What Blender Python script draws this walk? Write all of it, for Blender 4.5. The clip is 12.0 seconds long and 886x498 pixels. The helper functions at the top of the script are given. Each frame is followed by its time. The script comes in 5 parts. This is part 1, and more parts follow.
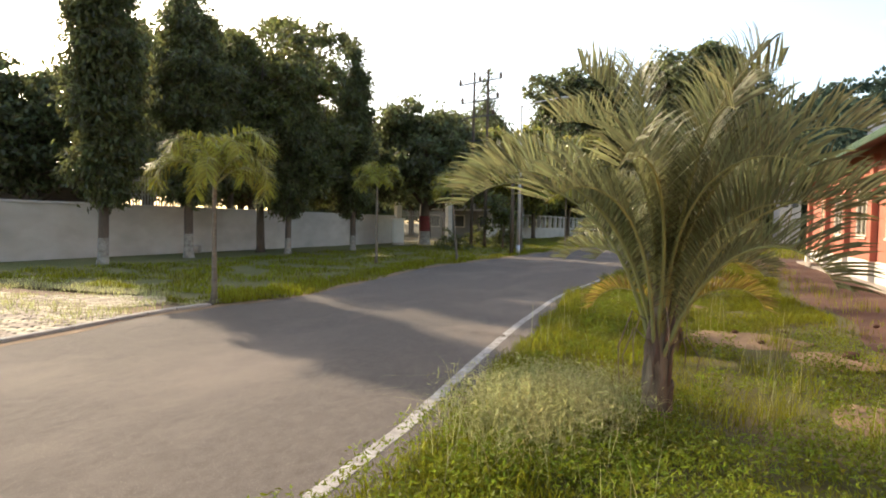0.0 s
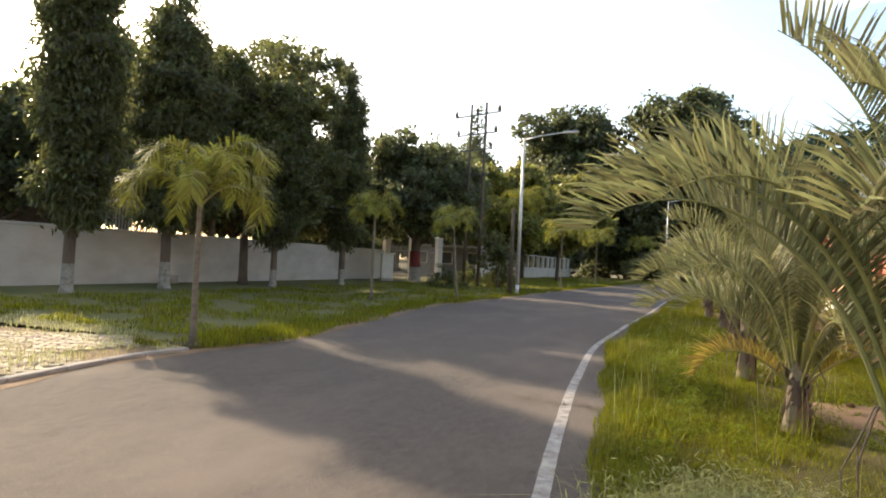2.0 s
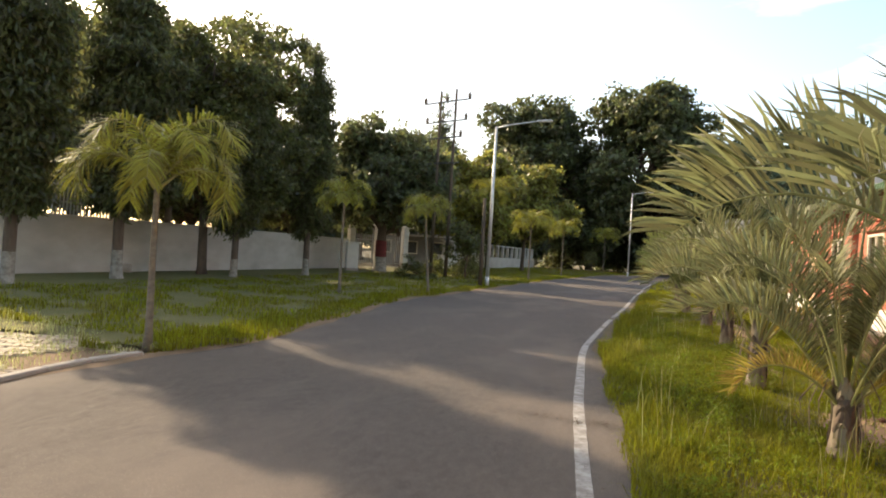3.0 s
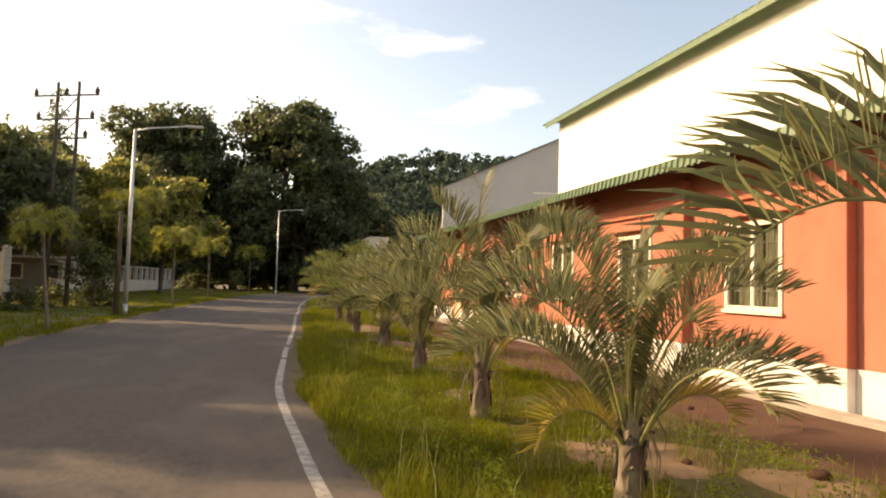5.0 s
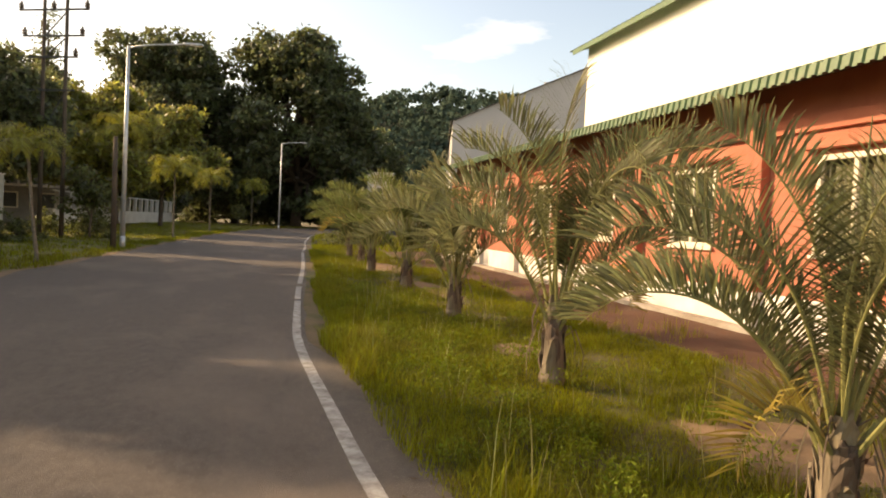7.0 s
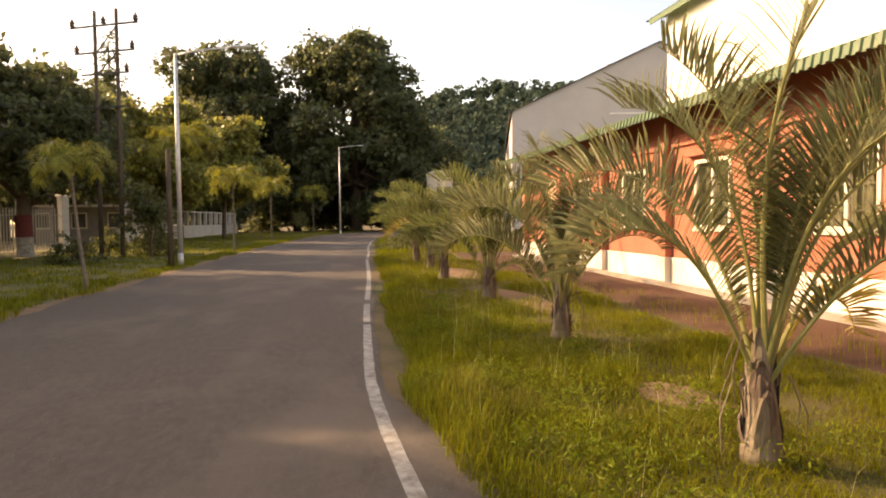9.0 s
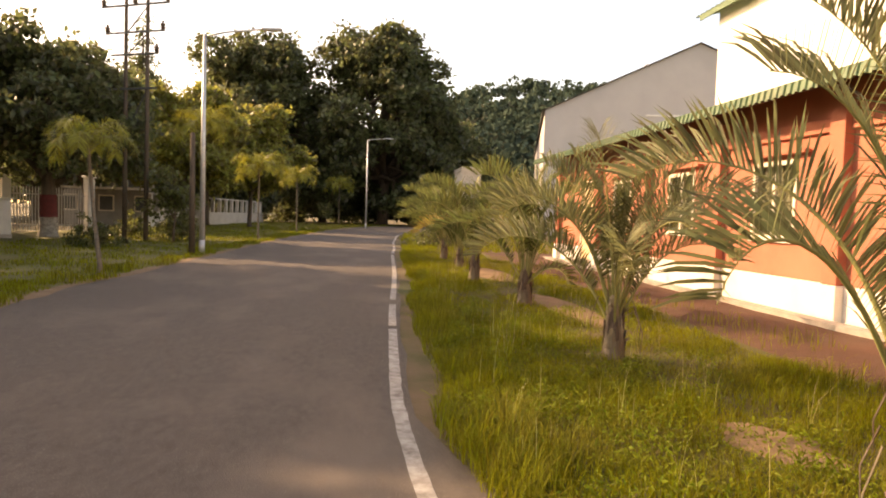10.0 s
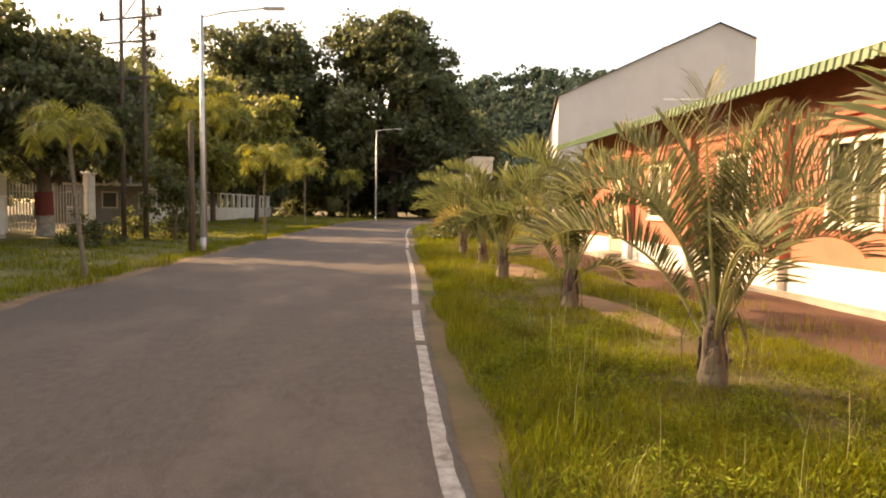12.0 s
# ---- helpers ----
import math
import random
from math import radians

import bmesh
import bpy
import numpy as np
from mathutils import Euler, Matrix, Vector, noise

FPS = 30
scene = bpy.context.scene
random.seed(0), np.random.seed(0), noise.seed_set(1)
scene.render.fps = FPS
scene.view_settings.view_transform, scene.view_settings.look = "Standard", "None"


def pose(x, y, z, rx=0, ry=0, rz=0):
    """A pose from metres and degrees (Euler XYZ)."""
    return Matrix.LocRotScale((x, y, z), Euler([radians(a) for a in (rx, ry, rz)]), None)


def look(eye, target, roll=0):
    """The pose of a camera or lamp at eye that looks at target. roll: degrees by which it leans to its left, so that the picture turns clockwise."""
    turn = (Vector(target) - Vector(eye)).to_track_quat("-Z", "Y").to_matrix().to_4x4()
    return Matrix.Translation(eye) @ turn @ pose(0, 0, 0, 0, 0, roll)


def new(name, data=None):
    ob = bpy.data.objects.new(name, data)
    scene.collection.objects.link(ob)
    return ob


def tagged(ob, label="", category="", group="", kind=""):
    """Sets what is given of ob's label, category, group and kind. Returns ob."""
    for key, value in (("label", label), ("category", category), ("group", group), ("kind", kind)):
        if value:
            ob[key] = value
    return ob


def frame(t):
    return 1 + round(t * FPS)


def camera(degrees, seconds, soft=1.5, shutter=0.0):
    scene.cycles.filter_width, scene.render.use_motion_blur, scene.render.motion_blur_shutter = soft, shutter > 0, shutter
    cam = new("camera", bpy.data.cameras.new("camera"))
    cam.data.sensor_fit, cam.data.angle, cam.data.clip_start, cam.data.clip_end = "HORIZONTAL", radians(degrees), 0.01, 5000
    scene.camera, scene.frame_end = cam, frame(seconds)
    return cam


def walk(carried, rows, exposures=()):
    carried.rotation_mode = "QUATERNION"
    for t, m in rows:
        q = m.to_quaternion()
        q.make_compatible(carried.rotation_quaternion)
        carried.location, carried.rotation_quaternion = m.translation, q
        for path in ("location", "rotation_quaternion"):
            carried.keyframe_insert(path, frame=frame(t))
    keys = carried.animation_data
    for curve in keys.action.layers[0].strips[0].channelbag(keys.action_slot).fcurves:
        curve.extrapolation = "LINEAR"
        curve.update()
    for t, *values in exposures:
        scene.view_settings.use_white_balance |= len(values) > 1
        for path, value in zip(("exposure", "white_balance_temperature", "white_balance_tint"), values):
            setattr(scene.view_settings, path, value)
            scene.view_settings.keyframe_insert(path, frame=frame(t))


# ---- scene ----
cam = camera(67.6, 12.0, soft=1.9)
PATH = [
    (0, (0.207, 1.354, 1.406), (-0.509, 3.22, 1.327), 1.2),
    (0.5, (-0.051, 1.641, 1.402), (-0.734, 3.519, 1.35), 1.1),
    (1, (-0.376, 2.001, 1.415), (-1.085, 3.87, 1.346), 2.5),
    (1.5, (-0.719, 2.359, 1.421), (-1.43, 4.228, 1.446), 2.1),
    (2, (-1.067, 2.756, 1.356), (-1.729, 4.643, 1.39), 3.0),
    (2.5, (-1.373, 3.122, 1.395), (-1.978, 5.028, 1.409), 3.9),
    (4.5, (-2.344, 4.514, 1.442), (-2.248, 6.512, 1.486), 1.8),
    (5, (-2.467, 5.002, 1.485), (-1.968, 6.936, 1.595), 1.8),
    (5.5, (-2.507, 5.347, 1.493), (-1.914, 7.257, 1.477), 1.3),
    (6, (-2.532, 5.837, 1.475), (-1.92, 7.741, 1.462), 1.9),
    (6.5, (-2.58, 6.238, 1.474), (-1.98, 8.145, 1.423), 2.0),
    (7, (-2.643, 6.633, 1.415), (-2.139, 8.567, 1.339), 2.9),
    (8.8, (-2.589, 8.368, 1.473), (-2.233, 10.335, 1.408), 0.8),
    (9, (-2.613, 8.61, 1.478), (-2.288, 10.581, 1.388), -0.5),
    (9.5, (-2.602, 9.1, 1.49), (-2.384, 11.086, 1.384), 0.8),
    (10, (-2.637, 9.53, 1.467), (-2.382, 11.512, 1.367), 1.9),
    (10.5, (-2.668, 9.897, 1.453), (-2.424, 11.88, 1.358), 0.6),
    (11, (-2.671, 10.317, 1.455), (-2.459, 12.301, 1.315), 2.2),
    (11.5, (-2.709, 10.742, 1.432), (-2.448, 12.718, 1.265), -0.1),
    (12, (-2.742, 11.113, 1.448), (-2.514, 13.096, 1.322), 0.9),
]
walk(cam, [(t, look(eye, target, roll)) for t, eye, target, roll in PATH], [(0.0, 1.42, 6800, 9), (2.5, 1.4, 7000, 9), (5.0, 1.14, 9000, 15), (6.5, 1.1, 8900, 14), (9.0, 1.45, 9900, 22), (10.5, 1.62, 10200, 24), (12.0, 1.76, 10100, 22)])

# ---- world, sun and exposure ----
SUN_AZ, SUN_EL = 59.0, 26.5          # degrees to the left of the road's direction (+y), and above the horizon
sun_to = Vector((-math.sin(radians(SUN_AZ)) * math.cos(radians(SUN_EL)), math.cos(radians(SUN_AZ)) * math.cos(radians(SUN_EL)), math.sin(radians(SUN_EL))))
sun = new("sun", bpy.data.lights.new("sun", "SUN"))
sun.data.energy, sun.data.angle, sun.data.color = 3.0, radians(0.6), (1.0, 0.83, 0.62)
sun.matrix_world = look((0, 0, 30), Vector((0, 0, 30)) - sun_to)

world = bpy.data.worlds.new("sky")
scene.world = world
world.use_nodes = True
wn, wl = world.node_tree.nodes, world.node_tree.links
wn.clear()
w_out = wn.new("ShaderNodeOutputWorld")
w_bg = wn.new("ShaderNodeBackground")
w_sky = wn.new("ShaderNodeTexSky")
w_sky.sky_type, w_sky.sun_disc = "NISHITA", False
w_sky.sun_elevation, w_sky.sun_rotation = radians(SUN_EL), radians(-SUN_AZ)
w_sky.air_density, w_sky.dust_density, w_sky.ozone_density = 1.0, 2.2, 1.0
w_co = wn.new("ShaderNodeTexCoord")
w_map = wn.new("ShaderNodeMapping")
w_map.inputs["Scale"].default_value = (1.0, 1.0, 3.6)
w_noise = wn.new("ShaderNodeTexNoise")
w_noise.inputs["Scale"].default_value, w_noise.inputs["Detail"].default_value, w_noise.inputs["Roughness"].default_value = 2.1, 7.0, 0.55
w_ramp = wn.new("ShaderNodeValToRGB")
w_ramp.color_ramp.elements[0].position, w_ramp.color_ramp.elements[1].position = 0.56, 0.8
w_ramp.color_ramp.elements[1].color = (0.75, 0.75, 0.75, 1)
w_mix = wn.new("ShaderNodeMixRGB")
w_mix.inputs[2].default_value = (8.5, 8.3, 8.0, 1)
wl.new(w_co.outputs["Generated"], w_map.inputs["Vector"])
wl.new(w_map.outputs["Vector"], w_noise.inputs["Vector"])
wl.new(w_noise.outputs["Fac"], w_ramp.inputs["Fac"])
wl.new(w_ramp.outputs["Color"], w_mix.inputs[0])
wl.new(w_sky.outputs["Color"], w_mix.inputs[1])
wl.new(w_mix.outputs["Color"], w_bg.inputs["Color"])
w_bg.inputs["Strength"].default_value = 0.15
wl.new(w_bg.outputs["Background"], w_out.inputs["Surface"])


# ---- materials ----
def material(name, base, second=None, scale=4.0, rough=0.8, metal=0.0, bump=0.15, fine=60.0, third=None, big=0.35, through_light=0.0, random_by="", spread=0.25, stretch=(1, 1, 1), gloss=0.3, fleck=None):
    """A procedural surface: colour varied at two scales, fine relief, optional light through leaves."""
    m = bpy.data.materials.new(name)
    m.use_nodes = True
    n, l = m.node_tree.nodes, m.node_tree.links
    n.clear()
    out = n.new("ShaderNodeOutputMaterial")
    bsdf = n.new("ShaderNodeBsdfPrincipled")
    bsdf.inputs["Roughness"].default_value, bsdf.inputs["Metallic"].default_value = rough, metal
    bsdf.inputs["Specular IOR Level"].default_value = gloss
    co = n.new("ShaderNodeTexCoord")
    mp = n.new("ShaderNodeMapping")
    mp.inputs["Scale"].default_value = stretch
    l.new(co.outputs["Object"], mp.inputs["Vector"])

    def noise_at(s, detail=5.0):
        t = n.new("ShaderNodeTexNoise")
        t.inputs["Scale"].default_value, t.inputs["Detail"].default_value, t.inputs["Roughness"].default_value = s, detail, 0.62
        l.new(mp.outputs["Vector"], t.inputs["Vector"])
        return t

    def blend(fac, a, b, lo, hi):
        r = n.new("ShaderNodeMapRange")
        r.inputs["From Min"].default_value, r.inputs["From Max"].default_value = lo, hi
        l.new(fac, r.inputs["Value"])
        x = n.new("ShaderNodeMixRGB")
        l.new(r.outputs["Result"], x.inputs[0])
        for i, c in ((1, a), (2, b)):
            if isinstance(c, tuple):
                x.inputs[i].default_value = (*c, 1)
            else:
                l.new(c, x.inputs[i])
        return x.outputs["Color"]

    second = second or tuple(c * 0.75 for c in base)
    colour = blend(noise_at(scale).outputs["Fac"], base, second, 0.35, 0.68)
    if third:
        colour = blend(noise_at(big, 3.0).outputs["Fac"], colour, third, 0.48, 0.72)
    if fleck:
        colour = blend(noise_at(170.0, 2.0).outputs["Fac"], colour, fleck, 0.6, 0.74)
    if random_by:
        if random_by == "object":
            src = n.new("ShaderNodeObjectInfo").outputs["Random"]
        else:
            src = n.new("ShaderNodeNewGeometry").outputs["Random Per Island"]
        hsv = n.new("ShaderNodeHueSaturation")
        r1 = n.new("ShaderNodeMapRange")
        r1.inputs["To Min"].default_value, r1.inputs["To Max"].default_value = 1 - spread, 1 + spread
        l.new(src, r1.inputs["Value"])
        l.new(r1.outputs["Result"], hsv.inputs["Value"])
        r2 = n.new("ShaderNodeMapRange")
        r2.inputs["To Min"].default_value, r2.inputs["To Max"].default_value = 0.5 - 0.06 * spread, 0.5 + 0.06 * spread
        l.new(src, r2.inputs["Value"])
        l.new(r2.outputs["Result"], hsv.inputs["Hue"])
        l.new(colour, hsv.inputs["Color"])
        colour = hsv.outputs["Color"]
    l.new(colour, bsdf.inputs["Base Color"])
    if bump:
        b = n.new("ShaderNodeBump")
        b.inputs["Strength"].default_value, b.inputs["Distance"].default_value = bump, 0.02
        l.new(noise_at(fine, 6.0).outputs["Fac"], b.inputs["Height"])
        l.new(b.outputs["Normal"], bsdf.inputs["Normal"])
    if through_light:
        tr = n.new("ShaderNodeBsdfTranslucent")
        l.new(colour, tr.inputs["Color"])
        mix = n.new("ShaderNodeMixShader")
        mix.inputs[0].default_value = through_light
        l.new(bsdf.outputs[0], mix.inputs[1])
        l.new(tr.outputs[0], mix.inputs[2])
        l.new(mix.outputs[0], out.inputs["Surface"])
    else:
        l.new(bsdf.outputs[0], out.inputs["Surface"])
    return m


ASPHALT = material("asphalt", (0.118, 0.096, 0.078), (0.083, 0.068, 0.056), 14, 0.88, bump=0.7, fine=140, third=(0.165, 0.132, 0.105), big=0.6, stretch=(1, 0.45, 1), fleck=(0.36, 0.31, 0.26))
LAWN = material("lawn_soil", (0.16, 0.14, 0.05), (0.12, 0.115, 0.035), 1.8, 0.95, bump=0.8, fine=25, third=(0.1, 0.11, 0.025), big=0.25)
PAINT_LINE = material("road_paint", (0.43, 0.405, 0.365), (0.19, 0.165, 0.14), 9, 0.8, bump=0.4, fine=120)
SOIL = material("soil", (0.16, 0.105, 0.06), (0.09, 0.08, 0.03), 1.7, 0.95, bump=0.6, fine=25, third=(0.06, 0.075, 0.02), big=0.3)
TURF = material("turf", (0.105, 0.09, 0.03), (0.08, 0.082, 0.022), 2.2, 0.95, bump=0.8, fine=30, third=(0.125, 0.085, 0.045), big=0.45)
RED_SOIL = material("red_soil", (0.115, 0.055, 0.032), (0.078, 0.04, 0.024), 1.8, 0.95, bump=0.7, fine=30, third=(0.14, 0.08, 0.048), big=0.5)
PALE_SOIL = material("pale_soil", (0.26, 0.17, 0.1), (0.17, 0.11, 0.06), 3.0, 0.95, bump=0.7, fine=30)
RED_WALL = material("red_paint", (0.46, 0.158, 0.098), (0.41, 0.135, 0.082), 3.0, 0.75, bump=0.12, fine=70, third=(0.5, 0.175, 0.11), big=0.5)
WHITE_WALL = material("white_plaster", (0.8, 0.76, 0.68), (0.7, 0.65, 0.57), 2.0, 0.8, bump=0.12, fine=60, third=(0.62, 0.54, 0.45), big=0.4)
HALL_WHITE = material("hall_plaster", (0.82, 0.79, 0.71), (0.76, 0.73, 0.66), 0.8, 0.8, bump=0.08, fine=40)
HALL_GREY = material("grey_plaster", (0.55, 0.52, 0.48), (0.5, 0.47, 0.44), 0.5, 0.85, bump=0.08, fine=30, third=(0.45, 0.43, 0.4), big=0.15)
GREEN_SHEET = material("green_sheet", (0.085, 0.15, 0.065), (0.06, 0.11, 0.05), 5.0, 0.45, bump=0.05, fine=40, third=(0.13, 0.17, 0.09), big=0.8)
DARK_SHEET = material("dark_sheet", (0.1, 0.1, 0.09), (0.07, 0.07, 0.065), 2.0, 0.6, bump=0.05)
# red-brown taken darker, so the colour itself holds the shade under the eave
SHADED_SOFFIT = material("soffit_eave_shade", (0.1, 0.06, 0.045), (0.075, 0.045, 0.035), 4.0, 0.8)
CREAM_FRAME = material("cream_frame", (0.78, 0.7, 0.56), (0.7, 0.62, 0.48), 6.0, 0.45, bump=0.05)
DOOR_WOOD = material("cream_door", (0.72, 0.5, 0.3), (0.62, 0.42, 0.25), 5.0, 0.6, bump=0.05, stretch=(1, 1, 0.2))
CURTAIN = material("curtain", (0.5, 0.46, 0.34), (0.38, 0.35, 0.25), 8.0, 0.9, stretch=(1, 1, 0.15))
IRON = material("iron_bar", (0.55, 0.52, 0.45), (0.42, 0.4, 0.35), 20, 0.5, bump=0.05)
OLD_IRON = material("old_white_iron", (0.36, 0.34, 0.3), (0.25, 0.23, 0.2), 8, 0.7, bump=0.1)
STEEL = material("galvanised_steel", (0.6, 0.6, 0.58), (0.48, 0.48, 0.47), 9.0, 0.42, 0.55, bump=0.05)
CONCRETE = material("concrete", (0.42, 0.37, 0.31), (0.32, 0.28, 0.23), 4.0, 0.9, bump=0.3, fine=50, third=(0.25, 0.2, 0.15), big=0.8)
PAVER = material("paver", (0.5, 0.42, 0.3), (0.38, 0.3, 0.2), 6.0, 0.9, bump=0.3, fine=60, random_by="object", spread=0.3)
PAVER_REST = material("paver_rest", (0.5, 0.42, 0.3), (0.38, 0.3, 0.2), 6.0, 0.9, bump=0.3, fine=60, random_by="island", spread=0.3)
CREAM_WALL = material("compound_wall", (0.56, 0.53, 0.47), (0.47, 0.44, 0.38), 0.8, 0.9, bump=0.2, fine=25, third=(0.36, 0.33, 0.27), big=0.25, stretch=(1, 1, 2))
CABINET = material("cabinet_paint", (0.62, 0.6, 0.52), (0.55, 0.53, 0.46), 3.0, 0.5, bump=0.05)
BARK = material("bark", (0.13, 0.095, 0.065), (0.075, 0.055, 0.04), 6.0, 0.95, bump=0.9, fine=22, stretch=(1, 1, 0.3))
PALE_BARK = material("pale_bark", (0.21, 0.175, 0.13), (0.13, 0.105, 0.08), 8.0, 0.9, bump=0.6, fine=22, stretch=(1, 1, 2.5))
LIME = material("lime_wash", (0.36, 0.33, 0.28), (0.17, 0.145, 0.11), 7.0, 0.9, bump=0.5, fine=22)
RED_BAND = material("red_oxide_band", (0.17, 0.035, 0.03), (0.12, 0.03, 0.025), 6.0, 0.9, bump=0.6, fine=22)
PALM_BOOT = material("palm_leaf_base", (0.24, 0.19, 0.135), (0.11, 0.08, 0.052), 11.0, 0.9, bump=0.7, fine=35, stretch=(1, 1, 0.2), random_by="island", spread=0.45)
RACHIS = material("palm_stalk", (0.3, 0.28, 0.1), (0.2, 0.2, 0.075), 6.0, 0.6, bump=0.1)
PALM_LEAF = material("palm_leaflet", (0.22, 0.215, 0.098), (0.145, 0.155, 0.066), 3.0, 0.55, bump=0, through_light=0.46, random_by="island", spread=0.4, gloss=0.3)
PALM_FAR = material("palm_leaflet_olive", (0.16, 0.17, 0.05), (0.105, 0.12, 0.04), 3.0, 0.55, bump=0, through_light=0.42, random_by="island", spread=0.5, gloss=0.25)
PALM_DRY = material("palm_leaflet_yellow", (0.36, 0.27, 0.06), (0.25, 0.19, 0.05), 3.0, 0.5, bump=0, through_light=0.35, random_by="island", spread=0.3)
FOX_LEAF = material("foxtail_leaflet", (0.33, 0.31, 0.05), (0.24, 0.25, 0.045), 3.0, 0.45, bump=0, through_light=0.45, random_by="island", spread=0.35)
LEAF_COLUMN = material("column_leaf", (0.135, 0.14, 0.048), (0.1, 0.11, 0.038), 1.2, 0.36, bump=0, through_light=0.62, random_by="island", spread=0.5, gloss=0.7)
LEAF_DARK = material("dark_leaf", (0.135, 0.145, 0.06), (0.1, 0.115, 0.045), 0.6, 0.36, bump=0, through_light=0.62, random_by="island", spread=0.55, gloss=0.7)
LEAF_MID = material("mid_leaf", (0.14, 0.145, 0.045), (0.1, 0.11, 0.034), 0.7, 0.36, bump=0, through_light=0.62, random_by="island", spread=0.5, gloss=0.7)
LEAF_LIGHT = material("light_leaf", (0.29, 0.27, 0.06), (0.2, 0.2, 0.045), 0.7, 0.36, bump=0, through_light=0.62, random_by="island", spread=0.45, gloss=0.7)
GRASS = material("grass_blade", (0.23, 0.23, 0.014), (0.16, 0.175, 0.012), 0.7, 0.6, gloss=0.12, bump=0, through_light=0.55, random_by="island", spread=0.45, third=(0.2, 0.185, 0.03), big=0.5)
STRAW = material("straw_grass", (0.46, 0.44, 0.2), (0.34, 0.35, 0.13), 3.0, 0.6, bump=0, through_light=0.45, random_by="island", spread=0.35)
WEED = material("weed_leaf", (0.2, 0.23, 0.022), (0.14, 0.175, 0.018), 2.0, 0.55, gloss=0.15, bump=0, through_light=0.4, random_by="island", spread=0.45)
# bluish green: a slight distance haze is mixed into the leaf colour
HAZY_HILL_LEAF = material("hazy_hill_leaf", (0.075, 0.105, 0.07), (0.05, 0.075, 0.055), 0.05, 0.95, bump=0, through_light=0.2, random_by="island", spread=0.4, gloss=0.05)
HILL_SOIL = material("hill_soil", (0.07, 0.075, 0.04), (0.05, 0.055, 0.03), 0.1, 0.95, bump=0)
ROOF_TILE = material("old_roof", (0.2, 0.17, 0.15), (0.13, 0.11, 0.1), 2.0, 0.85, bump=0.2)
HOUSE_GREY = material("house_grey", (0.32, 0.3, 0.27), (0.25, 0.235, 0.21), 1.5, 0.9, bump=0.1)

GLASS = bpy.data.materials.new("window_glass")
GLASS.use_nodes = True
gn, gl = GLASS.node_tree.nodes, GLASS.node_tree.links
gn.clear()
g_out, g_mix, g_fr = gn.new("ShaderNodeOutputMaterial"), gn.new("ShaderNodeMixShader"), gn.new("ShaderNodeLayerWeight")
g_t, g_g = gn.new("ShaderNodeBsdfTransparent"), gn.new("ShaderNodeBsdfGlossy")
g_t.inputs["Color"].default_value = (0.72, 0.74, 0.7, 1)
g_g.inputs["Roughness"].default_value = 0.03
g_fr.inputs["Blend"].default_value = 0.25
g_pow = gn.new("ShaderNodeMapRange")
g_pow.inputs["To Min"].default_value, g_pow.inputs["To Max"].default_value = 0.04, 0.5
gl.new(g_fr.outputs["Facing"], g_pow.inputs["Value"])
gl.new(g_pow.outputs["Result"], g_mix.inputs[0])
gl.new(g_t.outputs[0], g_mix.inputs[1])
gl.new(g_g.outputs[0], g_mix.inputs[2])
gl.new(g_mix.outputs[0], g_out.inputs["Surface"])


# ---- builders ----
def mesh_data(name, verts, faces, mat, smooth=False):
    """A mesh from an (n, 3) array and an (m, k) array of faces, or lists."""
    me = bpy.data.meshes.new(name)
    if isinstance(faces, np.ndarray):
        k = faces.shape[1]
        me.vertices.add(len(verts))
        me.vertices.foreach_set("co", np.asarray(verts, dtype=np.float32).ravel())
        me.loops.add(faces.size)
        me.loops.foreach_set("vertex_index", faces.astype(np.int32).ravel())
        me.polygons.add(len(faces))
        me.polygons.foreach_set("loop_start", np.arange(0, faces.size, k, dtype=np.int32))
        me.update(calc_edges=True)
    else:
        me.from_pydata([tuple(v) for v in verts], [], [tuple(f) for f in faces])
        me.update()
    me.materials.append(mat)
    if smooth:
        me.polygons.foreach_set("use_smooth", np.ones(len(me.polygons), dtype=bool))
    return me


def to_mesh(name, bm, mat, smooth=False):
    me = bpy.data.meshes.new(name)
    bmesh.ops.recalc_face_normals(bm, faces=bm.faces)
    bm.to_mesh(me)
    bm.free()
    me.materials.append(mat)
    if smooth:
        me.polygons.foreach_set("use_smooth", np.ones(len(me.polygons), dtype=bool))
    return me


def part(name, data, mat, parent, label="", m=None, smooth=False):
    """One mesh (a bmesh or mesh data) as a part under a thing."""
    me = to_mesh(name, data, mat, smooth) if isinstance(data, bmesh.types.BMesh) else data
    ob = new(name, me)
    ob.parent = parent
    if m is not None:
        ob.matrix_basis = m
    return tagged(ob, label)


def thing(name, label, category, at=(0, 0, 0), turn=0.0, group="", kind=""):
    ob = new(name)
    ob.empty_display_size = 0.2
    ob.matrix_basis = pose(*at, 0, 0, turn)
    return tagged(ob, label, category, group, kind)


def structure(name, data, mat, label, category, smooth=False, m=None):
    me = to_mesh(name, data, mat, smooth) if isinstance(data, bmesh.types.BMesh) else data
    ob = new(name, me)
    if m is not None:
        ob.matrix_basis = m
    return tagged(ob, label, category, kind="structure")


